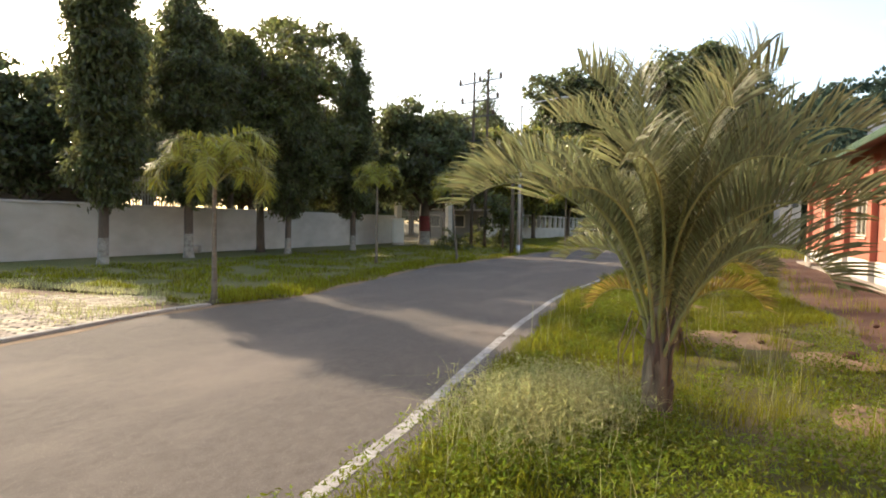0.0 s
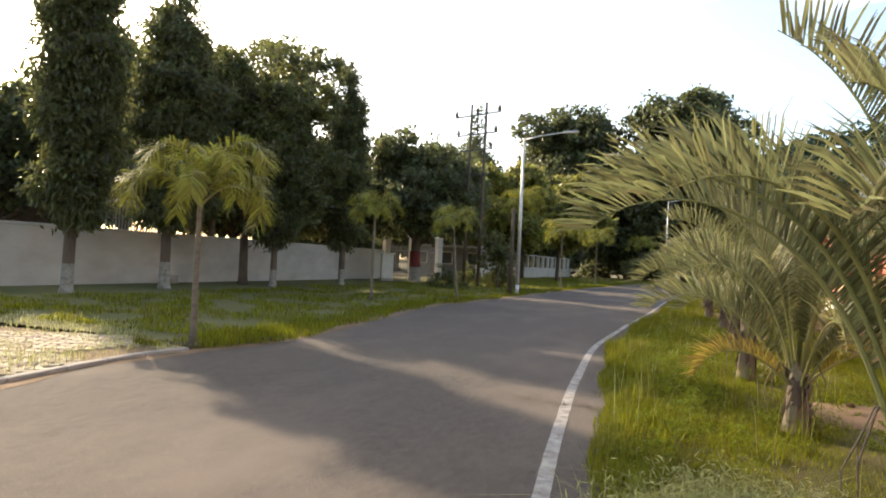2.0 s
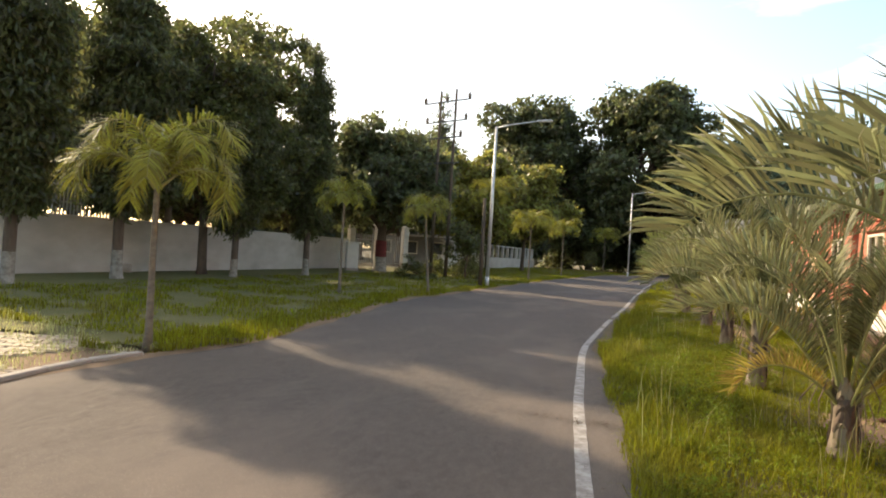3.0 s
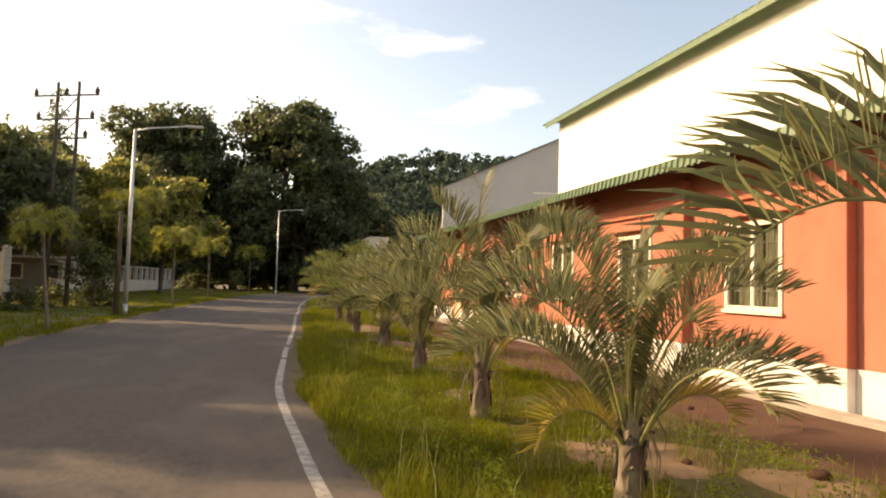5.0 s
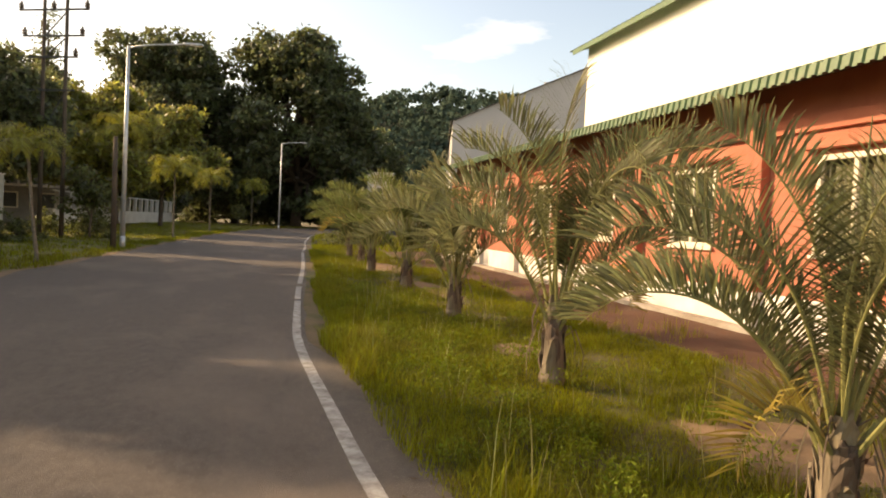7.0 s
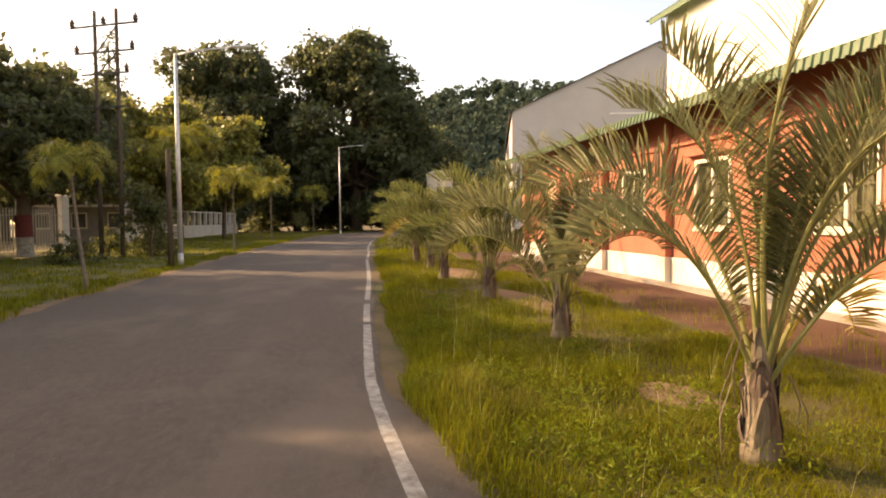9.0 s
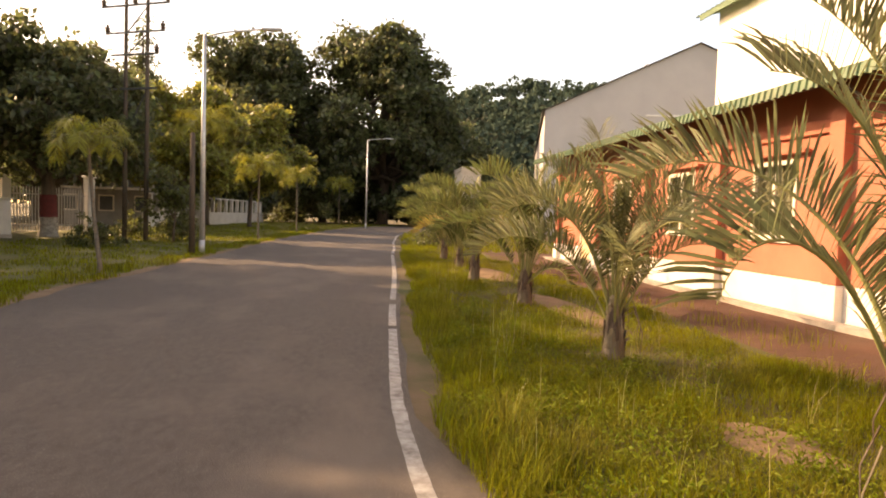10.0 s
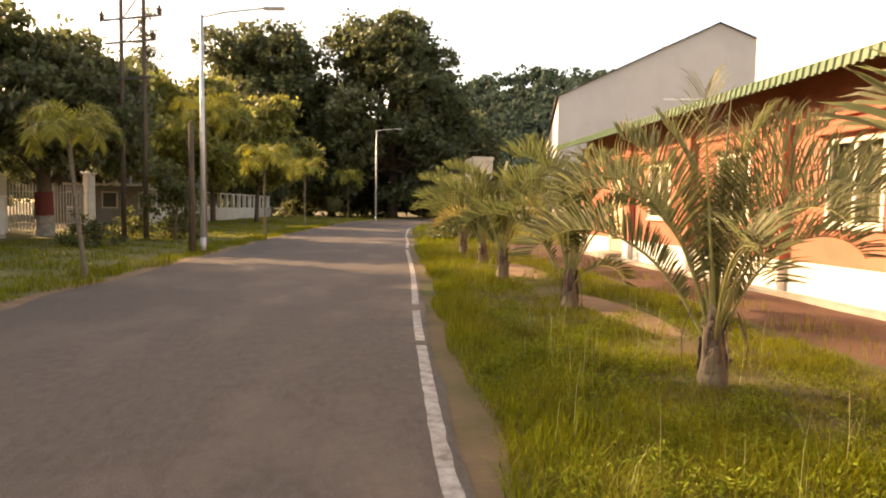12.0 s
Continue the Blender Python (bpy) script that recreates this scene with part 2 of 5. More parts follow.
def box(bm, x0, x1, y0, y1, z0, z1, bevel=0.0):
    geo = bmesh.ops.create_cube(bm, size=1.0, matrix=Matrix.LocRotScale(((x0 + x1) / 2, (y0 + y1) / 2, (z0 + z1) / 2), None, (abs(x1 - x0), abs(y1 - y0), abs(z1 - z0))))
    if bevel:
        edges = {e for v in geo["verts"] for e in v.link_edges}
        bmesh.ops.bevel(bm, geom=list(edges), offset=bevel, segments=1, affect="EDGES")
    return bm


def boxed(*dims, bevel=0.0):
    return box(bmesh.new(), *dims, bevel=bevel)


def tube(points, radii, sides=7, cap=True):
    """Vertices and faces of a tapered tube along a line."""
    pts = [Vector(p) for p in points]
    vs, fs = [], []
    for i, p in enumerate(pts):
        d = (pts[min(i + 1, len(pts) - 1)] - pts[max(i - 1, 0)]).normalized()
        side = d.cross(Vector((0.31, 0.95, 0.05))).normalized()
        up = d.cross(side)
        for k in range(sides):
            a = 2 * math.pi * k / sides
            vs.append(p + radii[i] * (math.cos(a) * side + math.sin(a) * up))
    for i in range(len(pts) - 1):
        for k in range(sides):
            a, b = i * sides + k, i * sides + (k + 1) % sides
            fs.append((a, b, b + sides, a + sides))
    if cap:
        fs.append(tuple(range(sides - 1, -1, -1)))
        fs.append(tuple(range((len(pts) - 1) * sides, len(pts) * sides)))
    return vs, fs


def joined(pieces):
    vs, fs = [], []
    for v, f in pieces:
        o = len(vs)
        vs += v
        fs += [tuple(i + o for i in g) for g in f]
    return vs, fs


def smooth_line(keys, step=1.0):
    """A finely stepped curve through (x, y) keys, Catmull-Rom."""
    k = [Vector(p) for p in keys]
    k = [2 * k[0] - k[1]] + k + [2 * k[-1] - k[-2]]
    out = []
    for i in range(1, len(k) - 2):
        n = max(2, int((k[i + 1] - k[i]).length / step))
        for j in range(n):
            t = j / n
            a, b, c, d = k[i - 1:i + 3]
            out.append(0.5 * (2 * b + (c - a) * t + (2 * a - 5 * b + 4 * c - d) * t * t + (3 * b - a - 3 * c + d) * t ** 3))
    out.append(k[-2])
    return out


def at_y(line, y):
    for a, b in zip(line, line[1:]):
        if a.y <= y <= b.y:
            return a.x + (b.x - a.x) * (y - a.y) / max(1e-6, b.y - a.y)
    return line[-1].x if y > line[-1].y else line[0].x


def leaves(centres, length, width, rng, droop=0.3, outward=None):
    """Many small folded leaves, one at each centre: vertices and faces."""
    n = len(centres)
    d = rng.normal(size=(n, 3))
    if outward is not None:
        d = d * 0.8 + outward
    d[:, 2] -= droop
    d /= np.linalg.norm(d, axis=1)[:, None] + 1e-9
    s = np.cross(d, rng.normal(size=(n, 3)))
    s /= np.linalg.norm(s, axis=1)[:, None] + 1e-9
    up = np.cross(s, d)
    ln = (length * rng.uniform(0.6, 1.3, n))[:, None]
    wd = (width * rng.uniform(0.7, 1.2, n))[:, None]
    base, tip = centres - d * ln * 0.5, centres + d * ln * 0.5 - up * ln * 0.12
    left, right = centres + s * wd * 0.5 + up * wd * 0.15, centres - s * wd * 0.5 + up * wd * 0.15
    v = np.stack([base, left, tip, right], 1).reshape(-1, 3)
    i = np.arange(n)[:, None] * 4
    f = np.concatenate([i + np.array([0, 1, 2]), i + np.array([0, 2, 3])], 0)
    return v, f


# ---- ground and road ----
STRIPE = smooth_line([(-1.1, -14), (-1.35, -4), (-1.58, 4.4), (-1.66, 5.8), (-1.84, 7.5), (-1.98, 9.0), (-2.09, 10.3), (-2.18, 11.8), (-2.27, 13.3), (-2.3, 14.6), (-2.26, 15.8), (-2.18, 17.7), (-2.07, 20), (-1.72, 26), (-1.4, 33.4), (-1.12, 37.6), (-0.6, 47), (0.8, 60), (5.0, 74), (13, 85), (26, 93)], 0.6)
LEFT = smooth_line([(-5.6, -14), (-6.3, 0), (-6.79, 6.3), (-7.08, 9.2), (-6.7, 11.2), (-7.1, 15.3), (-7.75, 20.5), (-7.55, 24.7), (-7.27, 31.2), (-6.95, 38.8), (-6.35, 49.3), (-4.8, 65), (-1.8, 81), (5, 94), (18, 104)], 0.6)


def ribbon(line_a, line_b, z, n=160):
    """A sheet between two lines, both cut into n equal steps."""
    vs = []
    for line in (line_a, line_b):
        for i in range(n + 1):
            u = i / n * (len(line) - 1)
            k = min(int(u), len(line) - 2)
            p = line[k].lerp(line[k + 1], u - k)
            vs.append((p.x, p.y, z))
    return vs, [(i, n + 1 + i, n + 2 + i, i + 1) for i in range(n)]


def moved(line, dx, wobble=0.0):
    return [Vector((p.x + dx + wobble * noise.noise(Vector((p.x * 0.7, p.y * 0.9, 3.1))), p.y)) for p in line]


def asphalt_reach(y):
    return 0.42 - 0.32 * min(1, max(0, (y - 12.9) / 1.4))


ASPHALT_EDGE = [Vector((p.x + asphalt_reach(p.y) + 0.1 * noise.noise(Vector((p.x * 0.7, p.y * 1.3, 3.1))), p.y)) for p in STRIPE]
bm = bmesh.new()
bmesh.ops.create_circle(bm, cap_ends=True, radius=900, segments=64)
structure("ground", bm, SOIL, "bare brown ground with patches of weeds reaching to the horizon", "ground", m=pose(0, 0, -0.06))
structure("shoulder", mesh_data("shoulder", *ribbon(moved(STRIPE, -0.2), moved(STRIPE, 0.75), -0.008), SOIL), SOIL, "bare earth shoulder beside the asphalt", "ground")
structure("road", mesh_data("road", *ribbon(LEFT, ASPHALT_EDGE, 0.0), ASPHALT), ASPHALT, "worn dark grey asphalt lane curving away between verges", "road")

# a painted edge line, broken where the paint has worn away
vs, fs = [], []
gaps = [(17.9, 18.1), (20.2, 20.8), (33.5, 34.3), (40, 41)]
fine = []
for a, b in zip(STRIPE, STRIPE[1:]):
    for j in range(5):
        fine.append(a.lerp(b, j / 5))
for a, b in zip(fine, fine[1:]):
    if any(g0 < a.y < g1 for g0, g1 in gaps) or a.y > 62:
        continue
    w0 = 0.052 + 0.007 * noise.noise(Vector((0, a.y * 4.0, 0)))
    w1 = 0.052 + 0.007 * noise.noise(Vector((0, b.y * 4.0, 0)))
    e0, e1 = 0.007 * noise.noise(Vector((5, a.y * 5.0, 0))), 0.007 * noise.noise(Vector((5, b.y * 5.0, 0)))
    o = len(vs)
    vs += [(a.x - w0 + e0, a.y, 0.004), (a.x + w0 + e0, a.y, 0.004), (b.x + w1 + e1, b.y, 0.004), (b.x - w1 + e1, b.y, 0.004)]
    fs.append((o, o + 1, o + 2, o + 3))
structure("road_marking", mesh_data("road_marking", vs, fs, PAINT_LINE), PAINT_LINE, "worn white painted line along the edge of the asphalt", "road marking")


def field(x0, x1, y0, y1, step, height, seed, edge=None, edge_far=None):
    """An uneven sheet of ground; edge(y), edge_far(y): its two sides."""
    nx, ny = int((x1 - x0) / step) + 1, int((y1 - y0) / step) + 1
    vs, fs = [], []
    for j in range(ny + 1):
        y = y0 + (y1 - y0) * j / ny
        a = edge(y) if edge else x0
        b = edge_far(y) if edge_far else x1
        for i in range(nx + 1):
            x = a + (b - a) * i / nx
            side = min(1.0, 3.0 * i / nx, 3.0 * (nx - i) / nx)
            vs.append((x, y, height * side + 0.05 * side * noise.noise(Vector((x * 0.8, y * 0.8, seed))) - 0.012))
    for j in range(ny):
        for i in range(nx):
            o = j * (nx + 1) + i
            fs.append((o, o + 1, o + nx + 2, o + nx + 1))
    return vs, fs


def verge_edge(y):
    return at_y(STRIPE, y) + 0.36 + 0.14 * noise.noise(Vector((1.7, y * 0.9, 0)))


def soil_edge(y):
    return 2.35 + 0.4 * noise.noise(Vector((4.2, y * 0.35, 0)))


structure("edge_dust", mesh_data("edge_dust", *ribbon(moved(LEFT, -0.12), [Vector((p.x + 0.16 + 0.22 * noise.noise(Vector((1.1, p.y * 0.8, 0))) + 0.1 * noise.noise(Vector((4.1, p.y * 3.1, 0))), p.y)) for p in LEFT], 0.004, 400), PALE_SOIL), PALE_SOIL, "sandy dust along the far edge of the asphalt", "ground")
structure("verge", mesh_data("verge", *field(-2, 1.8, -8, 60, 0.25, 0.05, 1.0, verge_edge, soil_edge), TURF, True), TURF, "weedy grass verge between the asphalt and the red soil", "verge")
structure("yard", mesh_data("yard", *field(1.8, 4.5, -8, 60, 0.25, 0.03, 2.0, lambda y: soil_edge(y) - 0.02, lambda y: 4.6 if y < 33.4 else 14.0), RED_SOIL, True), RED_SOIL, "bare reddish soil yard along the red building", "ground")
structure("lawn", mesh_data("lawn", *field(-18, -7, 10.4, 95, 0.6, 0.02, 3.0, lambda y: -18.8, lambda y: at_y(LEFT, y) - 0.05), LAWN, True), LAWN, "patchy lawn between the asphalt and the compound wall", "lawn")


def patch(cx, cy, rx, ry, seed, z):
    vs = [(cx, cy, z + 0.012)]
    n = 28
    for ring, f in ((1, 0.6), (2, 1.0)):
        for k in range(n):
            a = 2 * math.pi * k / n
            r = f * (1 + 0.35 * noise.noise(Vector((2 * math.cos(a) + seed, 2 * math.sin(a), ring))))
            vs.append((cx + rx * r * math.cos(a), cy + ry * r * math.sin(a), z + (0.01 if ring == 1 else -0.03)))
    fs = [(0, 1 + k, 1 + (k + 1) % n) for k in range(n)]
    fs += [(1 + k, 1 + n + k, 1 + n + (k + 1) % n, 1 + (k + 1) % n) for k in range(n)]
    return vs, fs


PATCHES = [(0.75, 10.25, 0.75, 0.75), (0.7, 19.8, 0.4, 2.2), (0.75, 25.6, 0.5, 2.6), (1.6, 9.3, 0.45, 0.5), (0.1, 13.5, 0.35, 0.5), (1.5, 6.9, 0.4, 0.5)]
for i, (cx, cy, rx, ry) in enumerate(PATCHES):
    structure("bare_patch", mesh_data("bare_patch", *patch(cx, cy, rx, ry, i * 3.3, 0.06), PALE_SOIL, True), PALE_SOIL, "trodden pale bare earth in the grass", "ground")
bm = boxed(4.25, 4.53, -8, 33.6, -0.05, 0.075)
structure("apron", bm, CONCRETE, "narrow cracked concrete apron along the foot of the building", "apron")

# ---- the long red building ----
WALL_X, END_Y, START_Y, BAY = 4.72, 33.3, -12.0, 3.44
PIERS = [11.97 + BAY * k for k in range(-6, 6)]
WINDOWS = [y + BAY / 2 for y in PIERS[:-1]]
SILL, HEAD, HALF = 1.24, 2.63, 0.63
DOOR0, DOOR1, DOOR_TOP = 29.65, 30.85, 2.76

building = thing("red_building", "long single-storey red building with white plinth and green sheet eave", "building", (WALL_X, 10, 0))


def on_building(name, bm, mat, label="", parent=None, smooth=False):
    bmesh.ops.translate(bm, verts=bm.verts, vec=(-WALL_X, -10, 0))
    return part(name, bm, mat, parent or building, label, smooth=smooth)


cuts = sorted([(w - HALF, w + HALF, SILL, HEAD) for w in WINDOWS] + [(DOOR0, DOOR1, 0.6, DOOR_TOP)])
bm = bmesh.new()
ys = sorted({START_Y, END_Y} | {c[0] for c in cuts} | {c[1] for c in cuts})
zs = sorted({0.6, SILL, HEAD, DOOR_TOP, 3.9})
solid = [[not any(c[0] < (y0 + y1) / 2 < c[1] and c[2] < (z0 + z1) / 2 < c[3] for c in cuts) for z0, z1 in zip(zs, zs[1:])] for y0, y1 in zip(ys, ys[1:])]
grid = [[[bm.verts.new((WALL_X + d, y, z)) for z in zs] for y in ys] for d in (0, 0.23)]
for i in range(len(ys) - 1):
    for j in range(len(zs) - 1):
        if not solid[i][j]:
            continue
        for g in grid:
            bm.faces.new((g[i][j], g[i + 1][j], g[i + 1][j + 1], g[i][j + 1]))
        for di, dj, p, q in ((-1, 0, (i, j), (i, j + 1)), (1, 0, (i + 1, j), (i + 1, j + 1)), (0, -1, (i, j), (i + 1, j)), (0, 1, (i, j + 1), (i + 1, j + 1))):
            u, w = i + di, j + dj
            if not (0 <= u < len(ys) - 1 and 0 <= w < len(zs) - 1 and solid[u][w]):
                bm.faces.new((grid[0][p[0]][p[1]], grid[0][q[0]][q[1]], grid[1][q[0]][q[1]], grid[1][p[0]][p[1]]))
bmesh.ops.delete(bm, geom=[v for v in bm.verts if not v.link_faces], context="VERTS")
on_building("wall", bm, RED_WALL, "brick-red painted plaster wall")
on_building("end_wall", boxed(WALL_X + 0.23, 8.8, END_Y - 0.23, END_Y, 0.0, 3.9), RED_WALL)
on_building("end_wall", boxed(WALL_X + 0.23, 8.8, START_Y, START_Y + 0.23, 0.0, 3.9), RED_WALL)
bm = bmesh.new()
for a, b in ((START_Y, DOOR0), (DOOR1, END_Y)):
    box(bm, WALL_X - 0.05, WALL_X + 0.23, a, b, -0.05, 0.598, 0.012)
on_building("plinth", bm, WHITE_WALL, "white painted plinth, stained near the ground")
on_building("floor_slab", boxed(WALL_X + 0.23, 8.8, START_Y + 0.23, END_Y - 0.23, 0.1, 0.3), CONCRETE)
for y in PIERS + [END_Y - 0.2]:
    on_building("pilaster", boxed(WALL_X - 0.17, WALL_X - 0.001, y - 0.17, y + 0.17, 0.605, 3.5, bevel=0.01), RED_WALL)
    on_building("pilaster_base", boxed(WALL_X - 0.2, WALL_X - 0.052, y - 0.2, y + 0.2, -0.05, 0.6, bevel=0.01), WHITE_WALL, "white painted pilaster foot")
on_building("beam", boxed(WALL_X - 0.07, WALL_X - 0.002, START_Y, END_Y, 2.98, 3.2, bevel=0.008), RED_WALL)


for w in WINDOWS:
    y0, y1 = w - HALF, w + HALF
    bm = bmesh.new()
    xf0, xf1 = WALL_X - 0.025, WALL_X + 0.05
    for d in ((y0, y0 + 0.075, SILL, HEAD), (y1 - 0.075, y1, SILL, HEAD), (y0 + 0.075, y1 - 0.075, SILL, SILL + 0.075), (y0 + 0.075, y1 - 0.075, HEAD - 0.075, HEAD)):
        box(bm, xf0, xf1, *d, bevel=0.006)
    win = on_building("window", bm, CREAM_FRAME, "cream framed sliding window with two panes and bars")
    on_building("mullion", boxed(xf0 + 0.01, xf1, w - 0.035, w + 0.035, SILL + 0.077, HEAD - 0.077, bevel=0.005), CREAM_FRAME, parent=win)
    for a, b in ((y0 + 0.076, w - 0.036), (w + 0.036, y1 - 0.076)):
        pane = on_building("pane", boxed(WALL_X + 0.022, WALL_X + 0.027, a, b, SILL + 0.076, HEAD - 0.076), GLASS, "clear glass pane", win)
        pane.visible_shadow = False
        bm = bmesh.new()
        for k in range(4):
            yy = a + (b - a) * (k + 0.5) / 4
            box(bm, WALL_X + 0.066, WALL_X + 0.078, yy - 0.006, yy + 0.006, SILL, HEAD)
        for z in (1.55, 1.93, 2.3):
            box(bm, WALL_X + 0.079, WALL_X + 0.087, a, b, z - 0.01, z + 0.01)
        on_building("grille", bm, IRON, "pale painted iron bars", win)
    n = 60
    vs = [(WALL_X + 0.13 + 0.02 * math.sin(k * 1.35) + 0.012 * math.sin(k * 0.47 + w), y0 - 0.02 + (y1 - y0 + 0.04) * k / n, z) for z in (SILL - 0.05, HEAD + 0.05) for k in range(n + 1)]
    bm = bmesh.new()
    bv = [bm.verts.new(v) for v in vs]
    for k in range(n):
        bm.faces.new((bv[k], bv[k + 1], bv[n + 2 + k], bv[n + 1 + k]))
    on_building("curtain", bm, CURTAIN, "drawn olive-grey curtain", win, True)
    on_building("sill", boxed(WALL_X - 0.06, WALL_X - 0.027, y0 - 0.03, y1 + 0.03, SILL - 0.05, SILL + 0.012, bevel=0.006), CREAM_FRAME, parent=win)
    on_building("lintel_ledge", boxed(WALL_X - 0.14, WALL_X - 0.003, y0 - 0.32, y1 + 0.22, HEAD + 0.08, HEAD + 0.14, bevel=0.006), RED_WALL, "thin red ledge above the window")

bm = bmesh.new()
for d in ((DOOR0, DOOR0 + 0.07, 0.2, DOOR_TOP), (DOOR1 - 0.07, DOOR1, 0.2, DOOR_TOP), (DOOR0 + 0.07, DOOR1 - 0.07, DOOR_TOP - 0.07, DOOR_TOP)):
    box(bm, WALL_X - 0.02, WALL_X + 0.08, *d, bevel=0.006)
door = on_building("door", bm, CREAM_FRAME, "closed pale cream door in a cream frame")
on_building("leaf", boxed(WALL_X + 0.02, WALL_X + 0.06, DOOR0 + 0.075, DOOR1 - 0.075, 0.22, DOOR_TOP - 0.075), DOOR_WOOD, parent=door)
for a, b in ((0.4, 1.2), (1.35, 2.0), (2.1, 2.55)):
    on_building("panel", boxed(WALL_X + 0.008, WALL_X + 0.019, DOOR0 + 0.2, DOOR1 - 0.2, a, b, bevel=0.004), DOOR_WOOD, parent=door)
on_building("handle", boxed(WALL_X - 0.03, WALL_X + 0.018, DOOR0 + 0.12, DOOR0 + 0.15, 1.15, 1.3, bevel=0.006), STEEL, "steel handle", door)
on_building("door_step", boxed(WALL_X - 0.5, WALL_X + 0.2, DOOR0 - 0.1, DOOR1 + 0.1, -0.05, 0.19, bevel=0.01), CONCRETE, "concrete step")


def sheet(y0, y1, xa, za, xb, zb, period=0.3, amp=0.035, thick=0.012):
    """Ribbed roof sheeting that slopes from (xa, za) to (xb, zb), ribs running up the slope."""
    prof = []
    y = y0
    while y < y1:
        for f, h in ((0.0, 0), (0.3, 0), (0.42, 1), (0.78, 1), (0.9, 0)):
            prof.append((y + f * period, h * amp))
        y += period
    vs, n = [], len(prof)
    for dz in (0, -thick):
        for x, z in ((xa, za), (xb, zb)):
            vs += [(x, p[0], z + p[1] + dz) for p in prof]
    fs = []
    for i in range(n - 1):
        fs += [(i, i + 1, n + i + 1, n + i), (2 * n + i, 3 * n + i, 3 * n + i + 1, 2 * n + i + 1), (i, 2 * n + i, 2 * n + i + 1, i + 1)]
    return vs, fs


EAVE_X, EAVE_Z, TOP_Z = 3.9, 3.67, 4.85
vs, fs = sheet(START_Y - 0.5, 34.0, EAVE_X, EAVE_Z, 8.93, TOP_Z, 0.17, 0.025)
part("roof", mesh_data("roof", vs, fs, GREEN_SHEET), GREEN_SHEET, building, "weathered green ribbed roof sheeting", m=pose(-WALL_X, -10, 0))
vs, fs = sheet(START_Y - 0.5, 34.0, EAVE_X - 0.03, EAVE_Z - 0.17, EAVE_X, EAVE_Z, 0.17, 0.016, 0.006)
vs = [(x - 1.6 * (z - (EAVE_Z - 0.17 if i % (len(vs) // 2) < len(vs) // 4 else EAVE_Z)), y, z) for i, (x, y, z) in enumerate(vs)]
part("eave_drip", mesh_data("eave_drip", vs, fs, GREEN_SHEET), GREEN_SHEET, building, "turned-down scalloped green eave edge", m=pose(-WALL_X, -10, 0))
slope = (TOP_Z - EAVE_Z) / (8.93 - EAVE_X)
bm = bmesh.new()
for x in (EAVE_X + 0.12, EAVE_X + 0.7):
    box(bm, x - 0.04, x + 0.04, START_Y, 33.9, EAVE_Z + slope * (x - EAVE_X) - 0.11, EAVE_Z + slope * (x - EAVE_X) - 0.03)
on_building("purlin", bm, SHADED_SOFFIT)
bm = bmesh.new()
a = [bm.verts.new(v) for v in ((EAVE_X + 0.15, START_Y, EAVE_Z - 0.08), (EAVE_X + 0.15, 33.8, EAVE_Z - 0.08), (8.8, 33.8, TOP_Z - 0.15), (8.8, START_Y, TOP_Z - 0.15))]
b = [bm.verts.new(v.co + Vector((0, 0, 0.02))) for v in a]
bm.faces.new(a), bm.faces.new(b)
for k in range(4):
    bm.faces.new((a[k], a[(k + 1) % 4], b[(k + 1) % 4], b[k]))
on_building("soffit", bm, SHADED_SOFFIT, "boarded underside of the eave, red-brown darkened to hold its shade")

# ---- tall hall behind it, and the grey hall beyond ----
HX, HY, HZ = 8.93, 30.3, 8.5


def hall(name, label, x0, x1, y0, y1, eave, ridge, wall_mat, roof_mat, over=0.45):
    h = thing(name, label, "building", (x0, y0, 0))
    xm = (x0 + x1) / 2
    bm = bmesh.new()
    prof = [(x0, 0), (x1, 0), (x1, eave), (xm, ridge), (x0, eave)]
    a = [bm.verts.new((x - x0, 0, z)) for x, z in prof]
    b = [bm.verts.new((x - x0, y1 - y0, z)) for x, z in prof]
    bm.faces.new(a), bm.faces.new(b)
    for k in range(5):
        if k not in (2, 3):
            bm.faces.new((a[k], a[(k + 1) % 5], b[(k + 1) % 5], b[k]))
    part("wall", bm, wall_mat, h)
    s = (ridge - eave) / (xm - x0)
    for sx in (-1, 1):
        xa = x0 - over if sx < 0 else x1 + over
        vs, fs = sheet(-over, y1 - y0 + over, xa - x0, eave - s * over + 0.06, xm - x0, ridge + 0.06, 0.3, 0.035, 0.02)
        part("roof", mesh_data("roof", vs, fs, roof_mat), roof_mat, h)
        bm = boxed((xa if sx < 0 else xa - 0.04) - x0, (xa + 0.04 if sx < 0 else xa) - x0, -over, y1 - y0 + over, eave - s * over - 0.12, eave - s * over + 0.05)
        part("fascia", bm, roof_mat, h)
    return h


grey_turn = 14.0
tall = hall("tall_hall", "tall white plastered hall with green roof edge", HX, 30, START_Y, HY, HZ, 11.5, HALL_WHITE, GREEN_SHEET)
grey = hall("grey_hall", "large grey gabled hall with dark roof edge", 13.3, 39, 66.5, 110, 11.0, 16.8, HALL_GREY, DARK_SHEET, 0.25)
grey.matrix_basis = pose(13.3, 66.5, 0, 0, 0, -grey_turn)
bm = bmesh.new()
box(bm, 8.6, 9.7, 1.5, 2.6, 14.6, 15.4, 0.05)
part("roof_vent", bm, HALL_GREY, grey, "small square roof vent")
part("ledge", boxed(8.6, 13.5, -0.06, -0.004, 10.6, 10.75), HALL_WHITE, grey)

